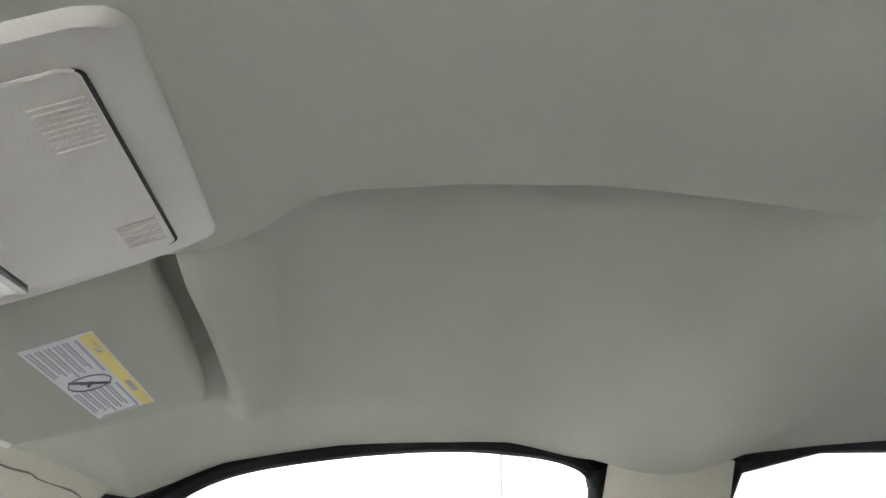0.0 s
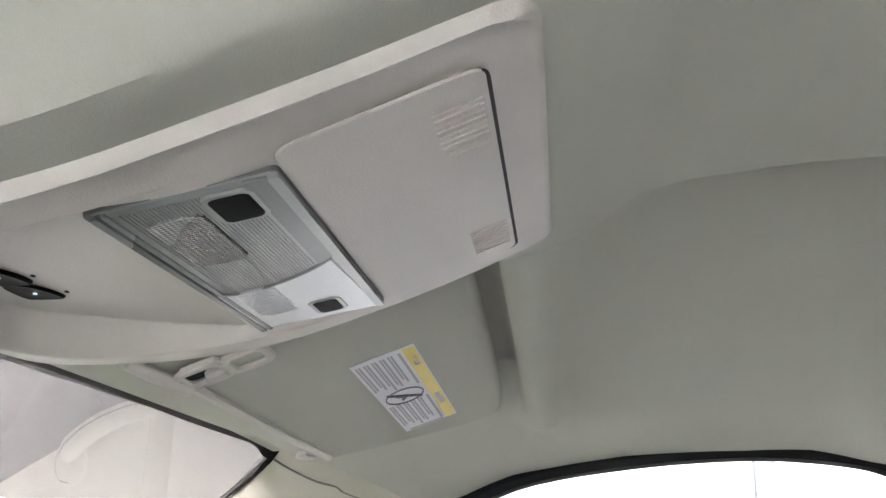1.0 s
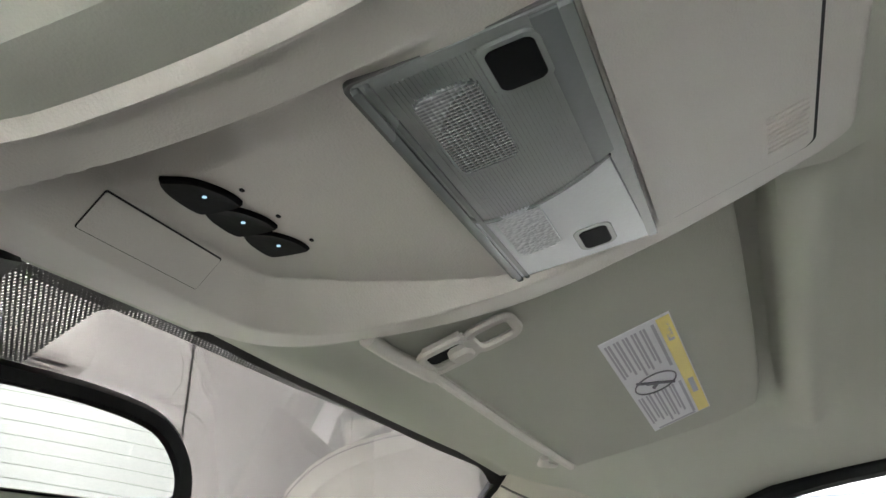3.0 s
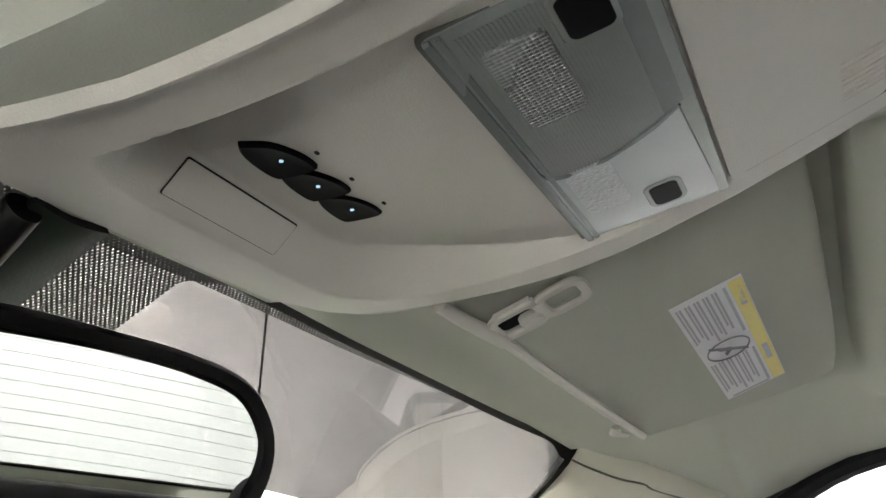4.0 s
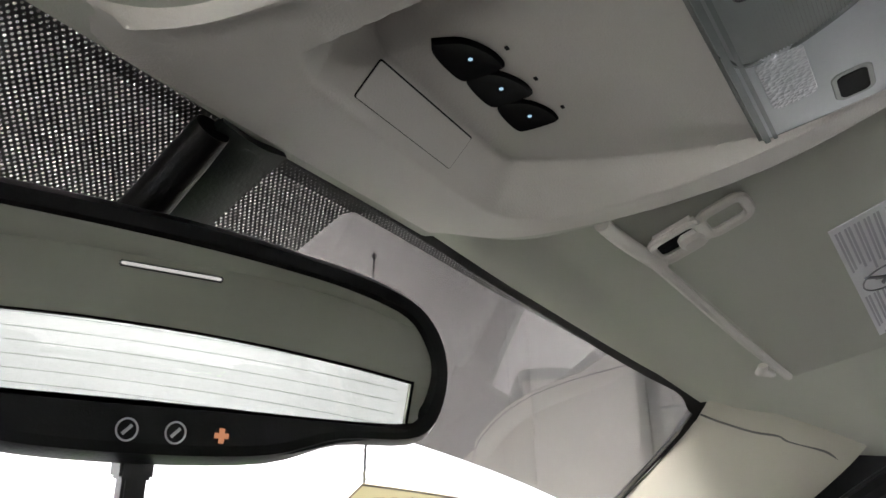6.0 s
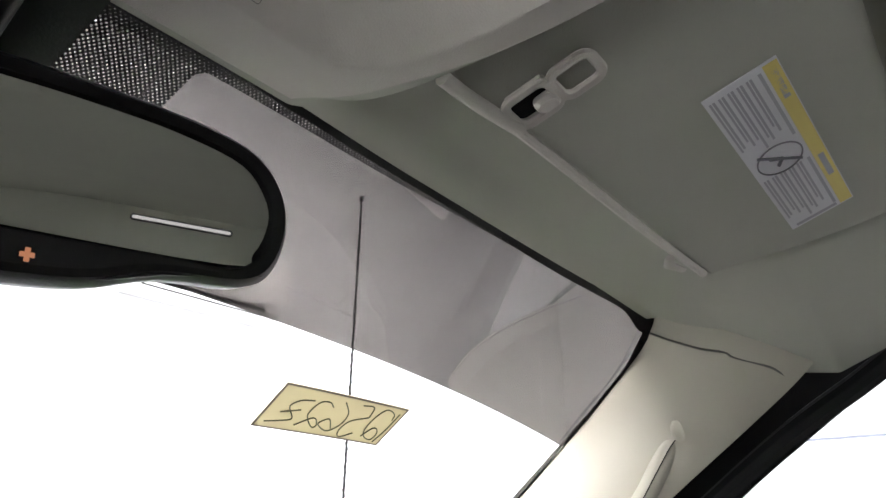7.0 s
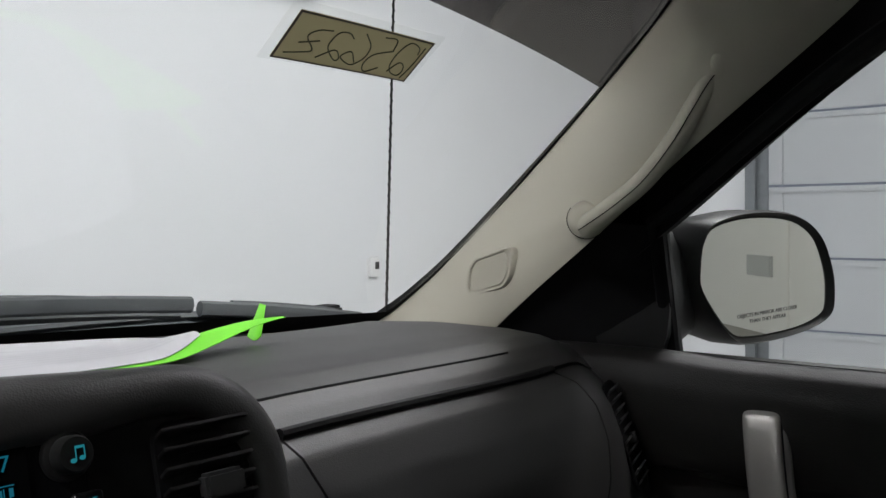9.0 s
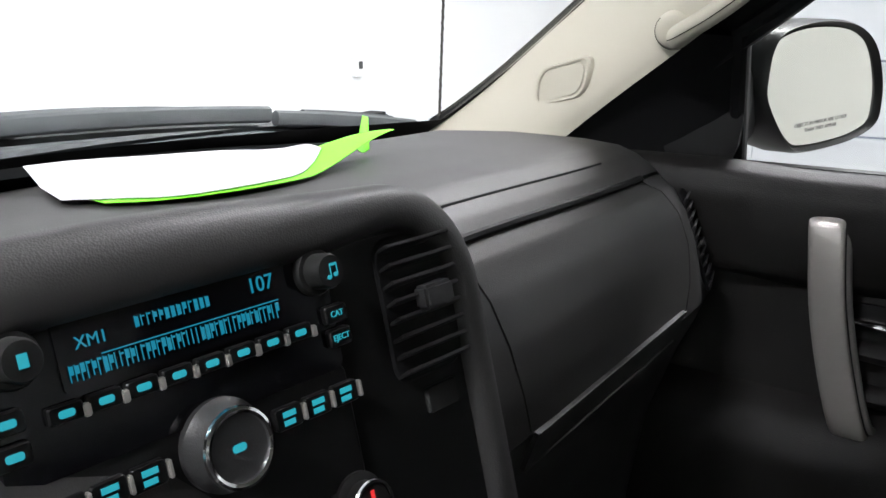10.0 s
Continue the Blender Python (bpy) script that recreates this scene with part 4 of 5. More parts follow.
    # three keys with pale lamps
    for k, x in enumerate((-0.018, 0.003, 0.025)):
        m = top(x, 0.305)
        leaf = [p[:2] for p in bezier([(-0.0165, -0.0045), (-0.0115, 0.0030), (-0.001, 0.0070), (0.0085, 0.0075), (0.0115, 0.0055), (0.0120, -0.0050), (0.0095, -0.0078), (0.0, -0.0082), (-0.010, -0.0072), (-0.0165, -0.0045)], 4)[:-1]]
        key = part("remote_key", moved(rings([[(x_ * s_ * (0.89 - 0.03 * k), y_ * s_ * 1.06 - 0.0005, z) for x_, y_ in leaf] for s_, z in ((1.0, 0.0), (1.0, 0.0012 - 0.0003 * k), (0.93, 0.0020 - 0.0003 * k), (0.6, 0.0014 - 0.0002 * k), (0.3, 0.0012))]), m), KEYB, C, "black remote key")
        part("key_lamp", moved(lathe([(0.0007, 0.0), (0.0007, 0.0005)], 12), m @ Matrix.Translation((0.0, 0.0, 0.0011))), LEDBLUE, key, "pale blue lamp")
        m = top(x + 0.002, 0.2935)
        part("pin_hole", moved(box(-0.0008, 0.0008, -0.0005, 0.0005, 0, 0.0006, 0.0), m), RUBBER, C)
    # plate in the sloping front wall
    m = basis((-0.003, 0.3338, console_z(-0.003, 0.3338) - 0.0002), (1, 0.03, 0), (0, -0.70, 0.71))
    part("blank_plate", moved(slab(rounded(0.061, 0.0135, 0.0008), 0.0008, 0.0003), m), SHALE, C, "rectangular blank plate")
    part("plate_gap", moved(slab(rounded(0.0616, 0.0143, 0.001), 0.0006, 0.0002), m @ Matrix.Translation((0, 0.0002, 0))), RUBBER, C)


overhead_console()


# ---- sun visor ----
def visor_z(x, y):
    return 1.757 - 0.135 * (x - 0.32) - 0.37 * (y - 0.21)


def sun_visor():
    V = thing("sun_visor", (0.27, 0.23, 1.78), "grey-green cloth sun visor folded up against the headliner", "sun visor")
    corner = [(0.10, 0.158), (0.26, 0.1555), (0.425, 0.157), (0.446, 0.170), (0.440, 0.205), (0.408, 0.277), (0.394, 0.287), (0.30, 0.296), (0.17, 0.307), (0.128, 0.313), (0.105, 0.30), (0.098, 0.24)]
    O = [(p[0], p[1]) for p in bezier(corner + corner[:1], 5)[:-1]]
    c = np.mean(O, axis=0)

    def ring(k, dz):
        pts = [(c[0] + (x - c[0]) * (1 - k / math.dist((x, y), c)), c[1] + (y - c[1]) * (1 - k / math.dist((x, y), c))) for x, y in O]
        return [(x, y, visor_z(x, y) + dz) for x, y in pts]

    loops = [ring(0.02, 0.0), ring(0.006, 0.0), ring(0.002, 0.0015), ring(0.0, 0.005), ring(0.0, 0.011), ring(0.004, 0.015)]
    part("panel", rings(loops), VISOR, V)
    edge = [(x, y, visor_z(x, y) + 0.001) for x, y in bezier([(0.128, 0.315), (0.17, 0.309), (0.30, 0.298), (0.396, 0.288)], 6)]
    part("front_rod", tube(edge, 0.0028, 8), SHALE, V, "light plastic edge rod")
    part("pivot_tab", tube([(0.350, 0.2955, visor_z(0.350, 0.295) - 0.002), (0.358, 0.2985, visor_z(0.358, 0.298) - 0.0025), (0.374, 0.2950, visor_z(0.374, 0.295) - 0.001)], [0.003, 0.0042, 0.003], 10, 0.6), SHALE, V)
    # retaining clip: a flat bracket with two windows, the front one holding a lug
    m = basis((0.1585, 0.2815, visor_z(0.1585, 0.2815) - 0.0015), (0.0, 0.938, -0.347), (0.991, 0.0, -0.134))

    def rim(x, w, h, r, z):
        loop = [(x + px, py, z) for px, py in rounded(w, h, 0.0055, 5)]
        return tube(loop + loop[:1], r, 8, 0.8, up=(0, 0, 1))

    plate = joined(rim(-0.0115, 0.0215, 0.0195, 0.0027, 0.0032), rim(0.0125, 0.0235, 0.0205, 0.0026, 0.0032), box(-0.0030, 0.0030, -0.010, 0.010, 0.0012, 0.0052, 0.0015), box(0.0, 0.022, -0.0125, -0.0080, 0.0, 0.0050, 0.0015))
    clip = part("clip", moved(plate, m), SHALE, V, "light plastic retaining clip")
    # Black inlay stands for the shade inside the clip's front window.
    part("pocket", moved(slab(rounded(0.021, 0.015, 0.004), 0.0012, 0.0003), m @ Matrix.Translation((0.0125, 0, 0.0))), RUBBER, clip, "black inlay for the shade in the clip's window")
    part("clip_lug", moved(slab(rounded(0.013, 0.0105, 0.004), 0.0065, 0.002), m @ Matrix.Translation((0.0065, 0.0035, 0.0))), SHALE, clip)
    part("rod_end", tube(bezier([(0.166, 0.303, 1.7365), (0.150, 0.307, 1.7385), (0.130, 0.3105, 1.7405), (0.111, 0.312, 1.742)], 5), 0.0036, 10), SHALE, clip)
    # printed label
    P0, PX, PY = Vector((0.2322, 0.2345, 0)), Vector((0.168, -0.006, 0)), Vector((0.0, -0.0385, 0))

    def at(a, b, d=0.0006):
        p = P0 + a * PX + b * PY
        return Vector((p.x, p.y, visor_z(p.x, p.y) - d))

    L = part("label", grid(lambda a, b: at(a, b), 8, 4, 0.0003, flip=True), PAPER, V, "white warning label with yellow header")
    part("header", grid(lambda a, b: at(0.01 + 0.98 * a, 0.80 + 0.19 * b, 0.0010), 8, 1), YELLOW, L, "yellow header strip")

    def bar(a0, a1, b0, b1, mat=GREYBAR):
        part("print_bar", grid(lambda a, b: at(a0 + (a1 - a0) * a, b0 + (b1 - b0) * b, 0.0011), 3, 1), mat, L)

    bar(0.02, 0.19, 0.85, 0.94, YELLOW)
    for a0 in (0.05, 0.60):
        bar(a0, a0 + 0.16, 0.855, 0.94)
        bar(a0 - 0.02, a0 + 0.36, 0.715, 0.76)
        for k in range(5):
            bar(a0 - 0.02, a0 + 0.30 + 0.05 * ((k * 7) % 3) / 2 - (0.04 if k == 4 else 0), 0.60 - 0.125 * k, 0.635 - 0.125 * k)
            bar(a0 - 0.02, a0 + 0.26 + 0.04 * ((k * 5) % 3) / 2, 0.555 - 0.125 * k, 0.585 - 0.125 * k)
    bar(0.965, 0.985, 0.1, 0.75)
    ring_ = [at(0.495 + 0.085 * math.cos(t), 0.42 + 0.32 * math.sin(t), 0.0014) for t in np.linspace(0, 2 * math.pi, 33)]
    part("symbol", joined(tube(ring_, 0.0005, 5), tube([at(0.43, 0.17, 0.0014), at(0.56, 0.67, 0.0014)], 0.0009, 5), tube([at(0.47, 0.30, 0.0014), at(0.50, 0.45, 0.0014), at(0.53, 0.36, 0.0014)], 0.0012, 5)), INK, L, "grey struck-out round symbol")


sun_visor()


# ---- rear view mirror ----
def rear_mirror():
    n = Vector((-0.33, -0.93, -0.15)).normalized()
    right = Vector((0.93, -0.33, 0)).normalized()
    m = basis((-0.03, 0.4205, 1.684), right, Vector((0, -0.16, 1)))
    M = thing("rear_view_mirror", (-0.02, 0.425, 1.75), "black rear view mirror with button bar on a windscreen stem", "rear view mirror")
    top = [(-0.128, 0.018), (-0.118, 0.031), (-0.09, 0.037), (0.0, 0.0385), (0.05, 0.0355), (0.085, 0.0315), (0.109, 0.0245), (0.122, 0.011), (0.126, -0.006), (0.121, -0.024), (0.108, -0.032), (0.075, -0.034), (0.045, -0.042), (0.0, -0.044), (-0.045, -0.042), (-0.075, -0.034), (-0.11, -0.030), (-0.126, -0.014)]
    O = [(p[0], p[1]) for p in bezier(top + top[:1], 4)[:-1]]

    def ring(k, dz, dy=0.0):
        return [m @ Vector((x * k, y * (k if k > 0.9 else k * 0.9) + dy, dz)) for x, y in O]

    def inset(d, dz):
        return [m @ Vector((x * (1 - d / 0.126), y * (1 - d / 0.040), dz)) for x, y in O]

    part("housing", rings([inset(0.009, 0.0), inset(0.0075, 0.0035), inset(0.003, 0.005), inset(0.0, 0.0), ring(1.0, -0.012), ring(0.9, -0.030), ring(0.55, -0.042)], close_first=False), BLACK, M)
    g = [(-0.118, 0.015), (-0.11, 0.025), (-0.085, 0.029), (0.0, 0.0300), (0.05, 0.0275), (0.08, 0.0240), (0.103, 0.0180), (0.114, 0.007), (0.117, -0.004), (0.112, -0.018), (0.10, -0.0245), (0.0, -0.0245), (-0.10, -0.0225), (-0.116, -0.010)]
    G = [(p[0], p[1]) for p in bezier(g + g[:1], 4)[:-1]]
    part("glass", moved(slab(G, 0.0022, 0.0006), m), MIRROR, M, "mirror glass")
    bar = part("button_bar", moved(slab([(p[0], p[1]) for p in bezier([(-0.10, -0.0255), (0.10, -0.026), (0.104, -0.029), (0.075, -0.033), (0.04, -0.040), (-0.04, -0.040), (-0.075, -0.033), (-0.104, -0.029), (-0.10, -0.0255)], 3)[:-1]], 0.004, 0.001), m), BLACK, M)
    for x, mat in ((-0.006, PALE), (0.010, PALE), (0.0262, ORANGE)):
        mm = m @ Matrix.Translation((x, -0.0335, 0.0042))
        if mat is PALE:
            part("key_icon", moved(joined(tube([(0.0034 * math.cos(t), 0.0034 * math.sin(t), 0) for t in np.linspace(0, 2 * math.pi, 25)], 0.00035, 5), tube([(-0.0014, -0.0014, 0), (0.0014, 0.0014, 0)], 0.0006, 5)), mm), mat, bar, "pale round icon")
        else:
            part("key_icon", moved(joined(box(-0.0025, 0.0025, -0.0009, 0.0009, -0.0003, 0.0003, 0), box(-0.0009, 0.0009, -0.0025, 0.0025, -0.0003, 0.0004, 0)), mm), mat, bar, "orange lit cross icon")
    part("dimmer_lever", moved(joined(box(-0.004, 0.004, -0.014, 0.0, -0.004, 0.003, 0.001), box(-0.0055, 0.0055, -0.003, 0.003, -0.006, 0.004, 0.001)), m @ Matrix.Translation((0.001, -0.046, -0.004))), GREYP, M, "grey dimming lever")
    part("stem", tube([(-0.030, 0.400, 1.7515), (-0.029, 0.411, 1.745), (-0.028, 0.432, 1.7315), (-0.032, 0.454, 1.712), (-0.037, 0.449, 1.700)], [0.0068, 0.0075, 0.008, 0.009, 0.010], 18), BLACK, M)

    def cover(a, b):
        y = 0.398 + 0.062 * a
        x = -0.028 + 0.032 * b + 0.001 * a
        return (x, y, glass_z(x, y) - 0.003 - 0.002 * math.sin(math.pi * b))

    part("wire_cover", grid(cover, 10, 8, 0.004), COVER, M, "dark green wire cover")


rear_mirror()


# ---- windscreen sticker ----
def sticker():
    c = [Vector(p) for p in ((0.299, 0.570, 1.664), (0.443, 0.563, 1.659), (0.454, 0.607, 1.633), (0.308, 0.6155, 1.638))]

    def at(a, b, d=0.002):
        p = c[0] * (1 - a) * (1 - b) + c[1] * a * (1 - b) + c[2] * a * b + c[3] * (1 - a) * b
        return Vector((p.x, p.y, glass_z(p.x, p.y) - d))

    S = thing("windscreen_sticker", c[3], "yellow paper sticker with handwritten number seen from behind", "sticker")
    part("film", grid(lambda a, b: at(-0.06 + 1.12 * a, -0.12 + 1.24 * b, -0.0015), 6, 4), clear_film("sticker_film", (0.93, 0.94, 0.93)), S, "clear film round the paper")
    part("paper", grid(lambda a, b: at(a, b, 0.0005), 10, 5), STICK, S)
    for a0, a1, b0, b1 in ((0, 1, 0, 0.035), (0, 1, 0.965, 1), (0, 0.015, 0.035, 0.965), (0.985, 1, 0.035, 0.965)):
        part("border", grid(lambda a, b: at(a0 + (a1 - a0) * a, b0 + (b1 - b0) * b, 0.0012), 8, 1), surface("sticker_border", (0.12, 0.10, 0.08), 0.7), S)
    strokes = {
        "one": [(0.96, 0.15), (0.96, 0.58), (0.94, 0.93)],
        "nine": [(0.94, 0.33), (0.92, 0.19), (0.85, 0.11), (0.81, 0.19), (0.79, 0.44), (0.8, 0.69), (0.84, 0.84), (0.9, 0.89), (0.92, 0.79), (0.9, 0.64), (0.85, 0.6), (0.81, 0.84)],
        "five_top": [(0.63, 0.14), (0.72, 0.13), (0.75, 0.38)],
        "five": [(0.75, 0.38), (0.64, 0.53), (0.61, 0.7), (0.62, 0.87), (0.66, 0.94), (0.73, 0.8)],
        "six": [(0.49, 0.16), (0.57, 0.37), (0.59, 0.58), (0.57, 0.75), (0.52, 0.86), (0.43, 0.75), (0.44, 0.64), (0.48, 0.59), (0.54, 0.79)],
        "nine_b": [(0.43, 0.31), (0.38, 0.22), (0.32, 0.25), (0.3, 0.41), (0.31, 0.61), (0.4, 0.83), (0.42, 0.76), (0.36, 0.62), (0.27, 0.85)],
        "zed": [(0.27, 0.25), (0.18, 0.3), (0.14, 0.46), (0.22, 0.71), (0.15, 0.8), (0.06, 0.86)],
        "zed_bar": [(0.11, 0.61), (0.23, 0.5)],
    }
    for pts in strokes.values():
        part("pen_stroke", tube([at(a, b, 0.0012) for a, b in bezier(pts, 5)], 0.00055, 5), MARKER, S, "dark pen stroke")


sticker()


# ---- dashboard ----
def dash_drop(x):
    return -0.014 * smooth(0.22, 0.66, x) - 0.03 * smooth(0.66, 0.80, x)


def dashboard():
    prof = [(1.02, 1.370), (0.95, 1.382), (0.86, 1.395), (0.75, 1.401), (0.66, 1.400), (0.615, 1.396), (0.593, 1.3885), (0.577, 1.379), (0.566, 1.3695)]
    low = [(0.5635, 1.3665), (0.547, 1.3535), (0.531, 1.329), (0.518, 1.295), (0.509, 1.257), (0.505, 1.224)]
    knee = [(0.508, 1.220), (0.520, 1.185), (0.54, 1.14), (0.57, 1.05), (0.60, 0.9), (0.62, 0.62)]

    def section(tab, a):
        t = [i / (len(tab) - 1) for i in range(len(tab))]
        return float(np.interp(a, t, [q[0] for q in tab])), float(np.interp(a, t, [q[1] for q in tab]))

    def sheet(tab, x0, x1, lift=0.0, bow=0.0):
        def f(a, b):
            lo = x0 + (bow * math.sin(math.pi * a) if x0 > 0.5 else 0.03 * a if x0 > 0 else 0)
            hi = x1 + (bow * math.sin(math.pi * a) if 0.5 < x1 < 0.7 else 0.03 * a if x1 < 0.3 else 0)
            x = lo + (hi - lo) * b
            y, z = section(tab, a)
            y = y - 0.05 * smooth(0.35, 0.8, abs(x)) * smooth(0.8, 1.0, y) + 0.03 * smooth(0.66, 0.80, x) * smooth(0.7, 0.55, y)
            return (x, y, z + dash_drop(x) * smooth(0.62, 1.3, z) + lift)

        return f

    D = thing("dashboard", (0.0, 0.75, 1.1), "dark grey grained vinyl dashboard with glove box", "dashboard")
    part("top_pad", grid(sheet(prof, -0.80, 0.80), 40, 60, 0.01, flip=True), DASH, D)
    part("seam", tube([(x, 0.592, 1.3875 + dash_drop(x)) for x in np.linspace(0.20, 0.588, 16)], 0.0016, 6), RUBBER, D)
    g = part("glove_box_lid", grid(sheet(low, 0.262, 0.625, bow=0.036), 30, 30, 0.006, flip=True), DASH, D, "dark grained upper glove box lid")
    part("side_pad", grid(sheet(low, 0.6275, 0.80, bow=0.036), 30, 12, 0.006, flip=True), DASH, D)
    part("side_pad", grid(sheet(low, -0.80, 0.2595), 30, 12, 0.006, flip=True), DASH, D)
    part("lid_gap", tube([(x, 0.5637, 1.3685 + dash_drop(x)) for x in np.linspace(0.262, 0.627, 14)], 0.0042, 8), RUBBER, D, "dark gap over the lid")
    part("knee_panel", grid(sheet(knee, -0.80, 0.80), 20, 30, 0.006, flip=True), DASH, D)
    tr = part("trim_strip", grid(lambda a, b: (0.296 + 0.322 * b, 0.5015 + 0.013 * a, 1.2205 - 0.036 * a), 2, 8, 0.004, flip=True), DASH, D, "dark trim strip")
    part("trim_edge", tube([(0.296, 0.5005, 1.2215), (0.618, 0.5005, 1.2215)], 0.0007, 6), DULL, tr, "lighter upper edge")
    part("trim_edge", tube([(0.296, 0.5135, 1.1850), (0.618, 0.5135, 1.1850)], 0.0009, 6), DULL, tr, "lighter lower edge")
    # side air vent
    m = basis((0.731, 0.5355, 1.268), (1, 0.25, 0), (0.1, 0.36, 0.92))
    w = part("vent_well", moved(slab(rounded(0.046, 0.122, 0.014), 0.004, 0.0015), m), RUBBER, D, "black vent well")
    # Slats lighter than the centre vent's; the light on them is in the colour.
    for k in range(10):
        part("vent_slat", moved(box(-0.020, 0.020, -0.0048, 0.0048, -0.0011, 0.0011, 0.0005), m @ Matrix.Translation((0, 0.050 - 0.0111 * k, 0.0055)) @ Matrix.Rotation(radians(50), 4, "X")), GREYP, w)
    part("vent_thumb", moved(box(-0.006, 0.006, -0.005, 0.005, 0.004, 0.011, 0.001), m @ Matrix.Translation((0.006, -0.006, 0))), GREYP, w)
    # demister grille at the foot of the pillar
    for k in range(4):
        part("grille_slot", box(0.655 + 0.018 * k, 0.668 + 0.018 * k, 0.645 - 0.012 * k, 0.668 - 0.012 * k, 1.371 - 0.003 * k, 1.3785 - 0.004 * k, 0.001), RUBBER, D)
    return D


dashboard()


# ---- centre stack ----
STACK = basis((0.02, 0.530 - 0.15 * (0.02 - 0.1), 1.40), (1, -0.15, 0), (0, 0.25, 1))


def centre_stack():
    C = thing("centre_stack", (0.02, 0.56, 1.1), "dark centre console surround with rounded hood", "centre stack")

    def arch(w, top, sag, r, dz, dr, crown=0.0, low=-0.6):
        """An arch in the face's plane, lower over the radio than over the air vent."""
        pts = [(w, low)] + [(w - r + r * math.cos(radians(7.5 * k)), top - r + r * math.sin(radians(7.5 * k))) for k in range(13)]
        pts += [(w - r - (2 * w - 2 * r) * k / 40, top) for k in range(1, 40)]
        pts += [(-w + r - r * math.sin(radians(7.5 * k)), top - r + r * math.cos(radians(7.5 * k))) for k in range(13)] + [(-w, low)]
        res = []
        for x, y in pts:
            q = smooth(0.138, 0.075, x) * smooth(top - 0.06, top - 0.02, y)
            res.append(STACK @ Vector((x, y + (sag - top) * q + crown * smooth(0.19, -0.05, x) * smooth(top - 0.05, top - 0.01, y), dz + (dr - dz) * q)))
        return res

    loops = [arch(*q) for q in (
        (0.176, 0.0100, 0.0065, 0.050, -0.014, -0.014), (0.177, 0.0115, 0.0070, 0.052, -0.006, -0.002), (0.179, 0.0140, 0.0095, 0.054, 0.0005, 0.0025), (0.183, 0.0180, 0.0145, 0.057, 0.0035, 0.0050), (0.189, 0.0245, 0.0220, 0.060, 0.0040, 0.0050, 0.005), (0.196, 0.0315, 0.0300, 0.064, 0.0010, 0.0020, 0.009), (0.201, 0.0357, 0.0352, 0.066, -0.0050, -0.0050, 0.011), (0.205, 0.0375, 0.0375, 0.068, -0.0160, -0.0160, 0.012),
        (0.206, 0.0372, 0.0372, 0.070, -0.036, -0.036, 0.012), (0.206, 0.0352, 0.0352, 0.070, -0.062, -0.062, 0.010), (0.205, 0.0315, 0.0315, 0.070, -0.092, -0.092, 0.006), (0.204, 0.0262, 0.0262, 0.070, -0.122, -0.122, 0.002), (0.202, 0.019, 0.019, 0.070, -0.150, -0.150), (0.200, -0.01, -0.01, 0.070, -0.165, -0.165))]
    part("hood", rings(loops, close_first=False), DASH, C)
    part("face", moved(box(-0.177, 0.177, -0.6, 0.010, -0.02, -0.0065, 0.001), STACK), BLACK, C, "black face panel")
    # air vent
    v = part("vent", moved(slab([(x + 0.148, y - 0.037) for x, y in rounded(0.058, 0.088, 0.012)], 0.004, 0.002), STACK @ Matrix.Translation((0, 0, -0.008))), RUBBER, C, "dark air vent")
    for k in range(8):
        part("slat", moved(box(-0.0265, 0.0265, -0.008, 0.008, -0.0011, 0.0011, 0.0005), STACK @ Matrix.Translation((0.148, 0.000 - 0.0106 * k, -0.002)) @ Matrix.Rotation(radians(68), 4, "X")), SLAT, v)
    part("vane_tab", moved(box(-0.012, 0.012, -0.007, 0.007, 0.0, 0.012, 0.002), STACK @ Matrix.Translation((0.152, -0.032, 0))), GREYP, v, "grey vane tab")
    part("badge_plate", moved(slab(rounded(0.026, 0.016, 0.002), 0.004, 0.001), STACK @ Matrix.Translation((0.152, -0.096, -0.007))), SLAT, C)
    return C


centre_stack()


FASCIA = STACK @ Matrix.Translation((-0.0065, -0.003, 0)) @ Matrix.Diagonal((0.95, 1, 1, 1))


def knob(parent, x, y, r, depth, mat=SLAT):
    m = FASCIA @ Matrix.Translation((x, y, -0.006))
    k = part("knob", moved(lathe([(r * 1.25, 0.0), (r * 1.25, depth * 0.35), (r * 1.15, depth * 0.42), (r * 0.92, depth * 0.45), (r * 0.9, depth * 0.9), (r * 0.8, depth), (0.001, depth)], 36), m), mat, parent, "round grey knob")
    return k, m


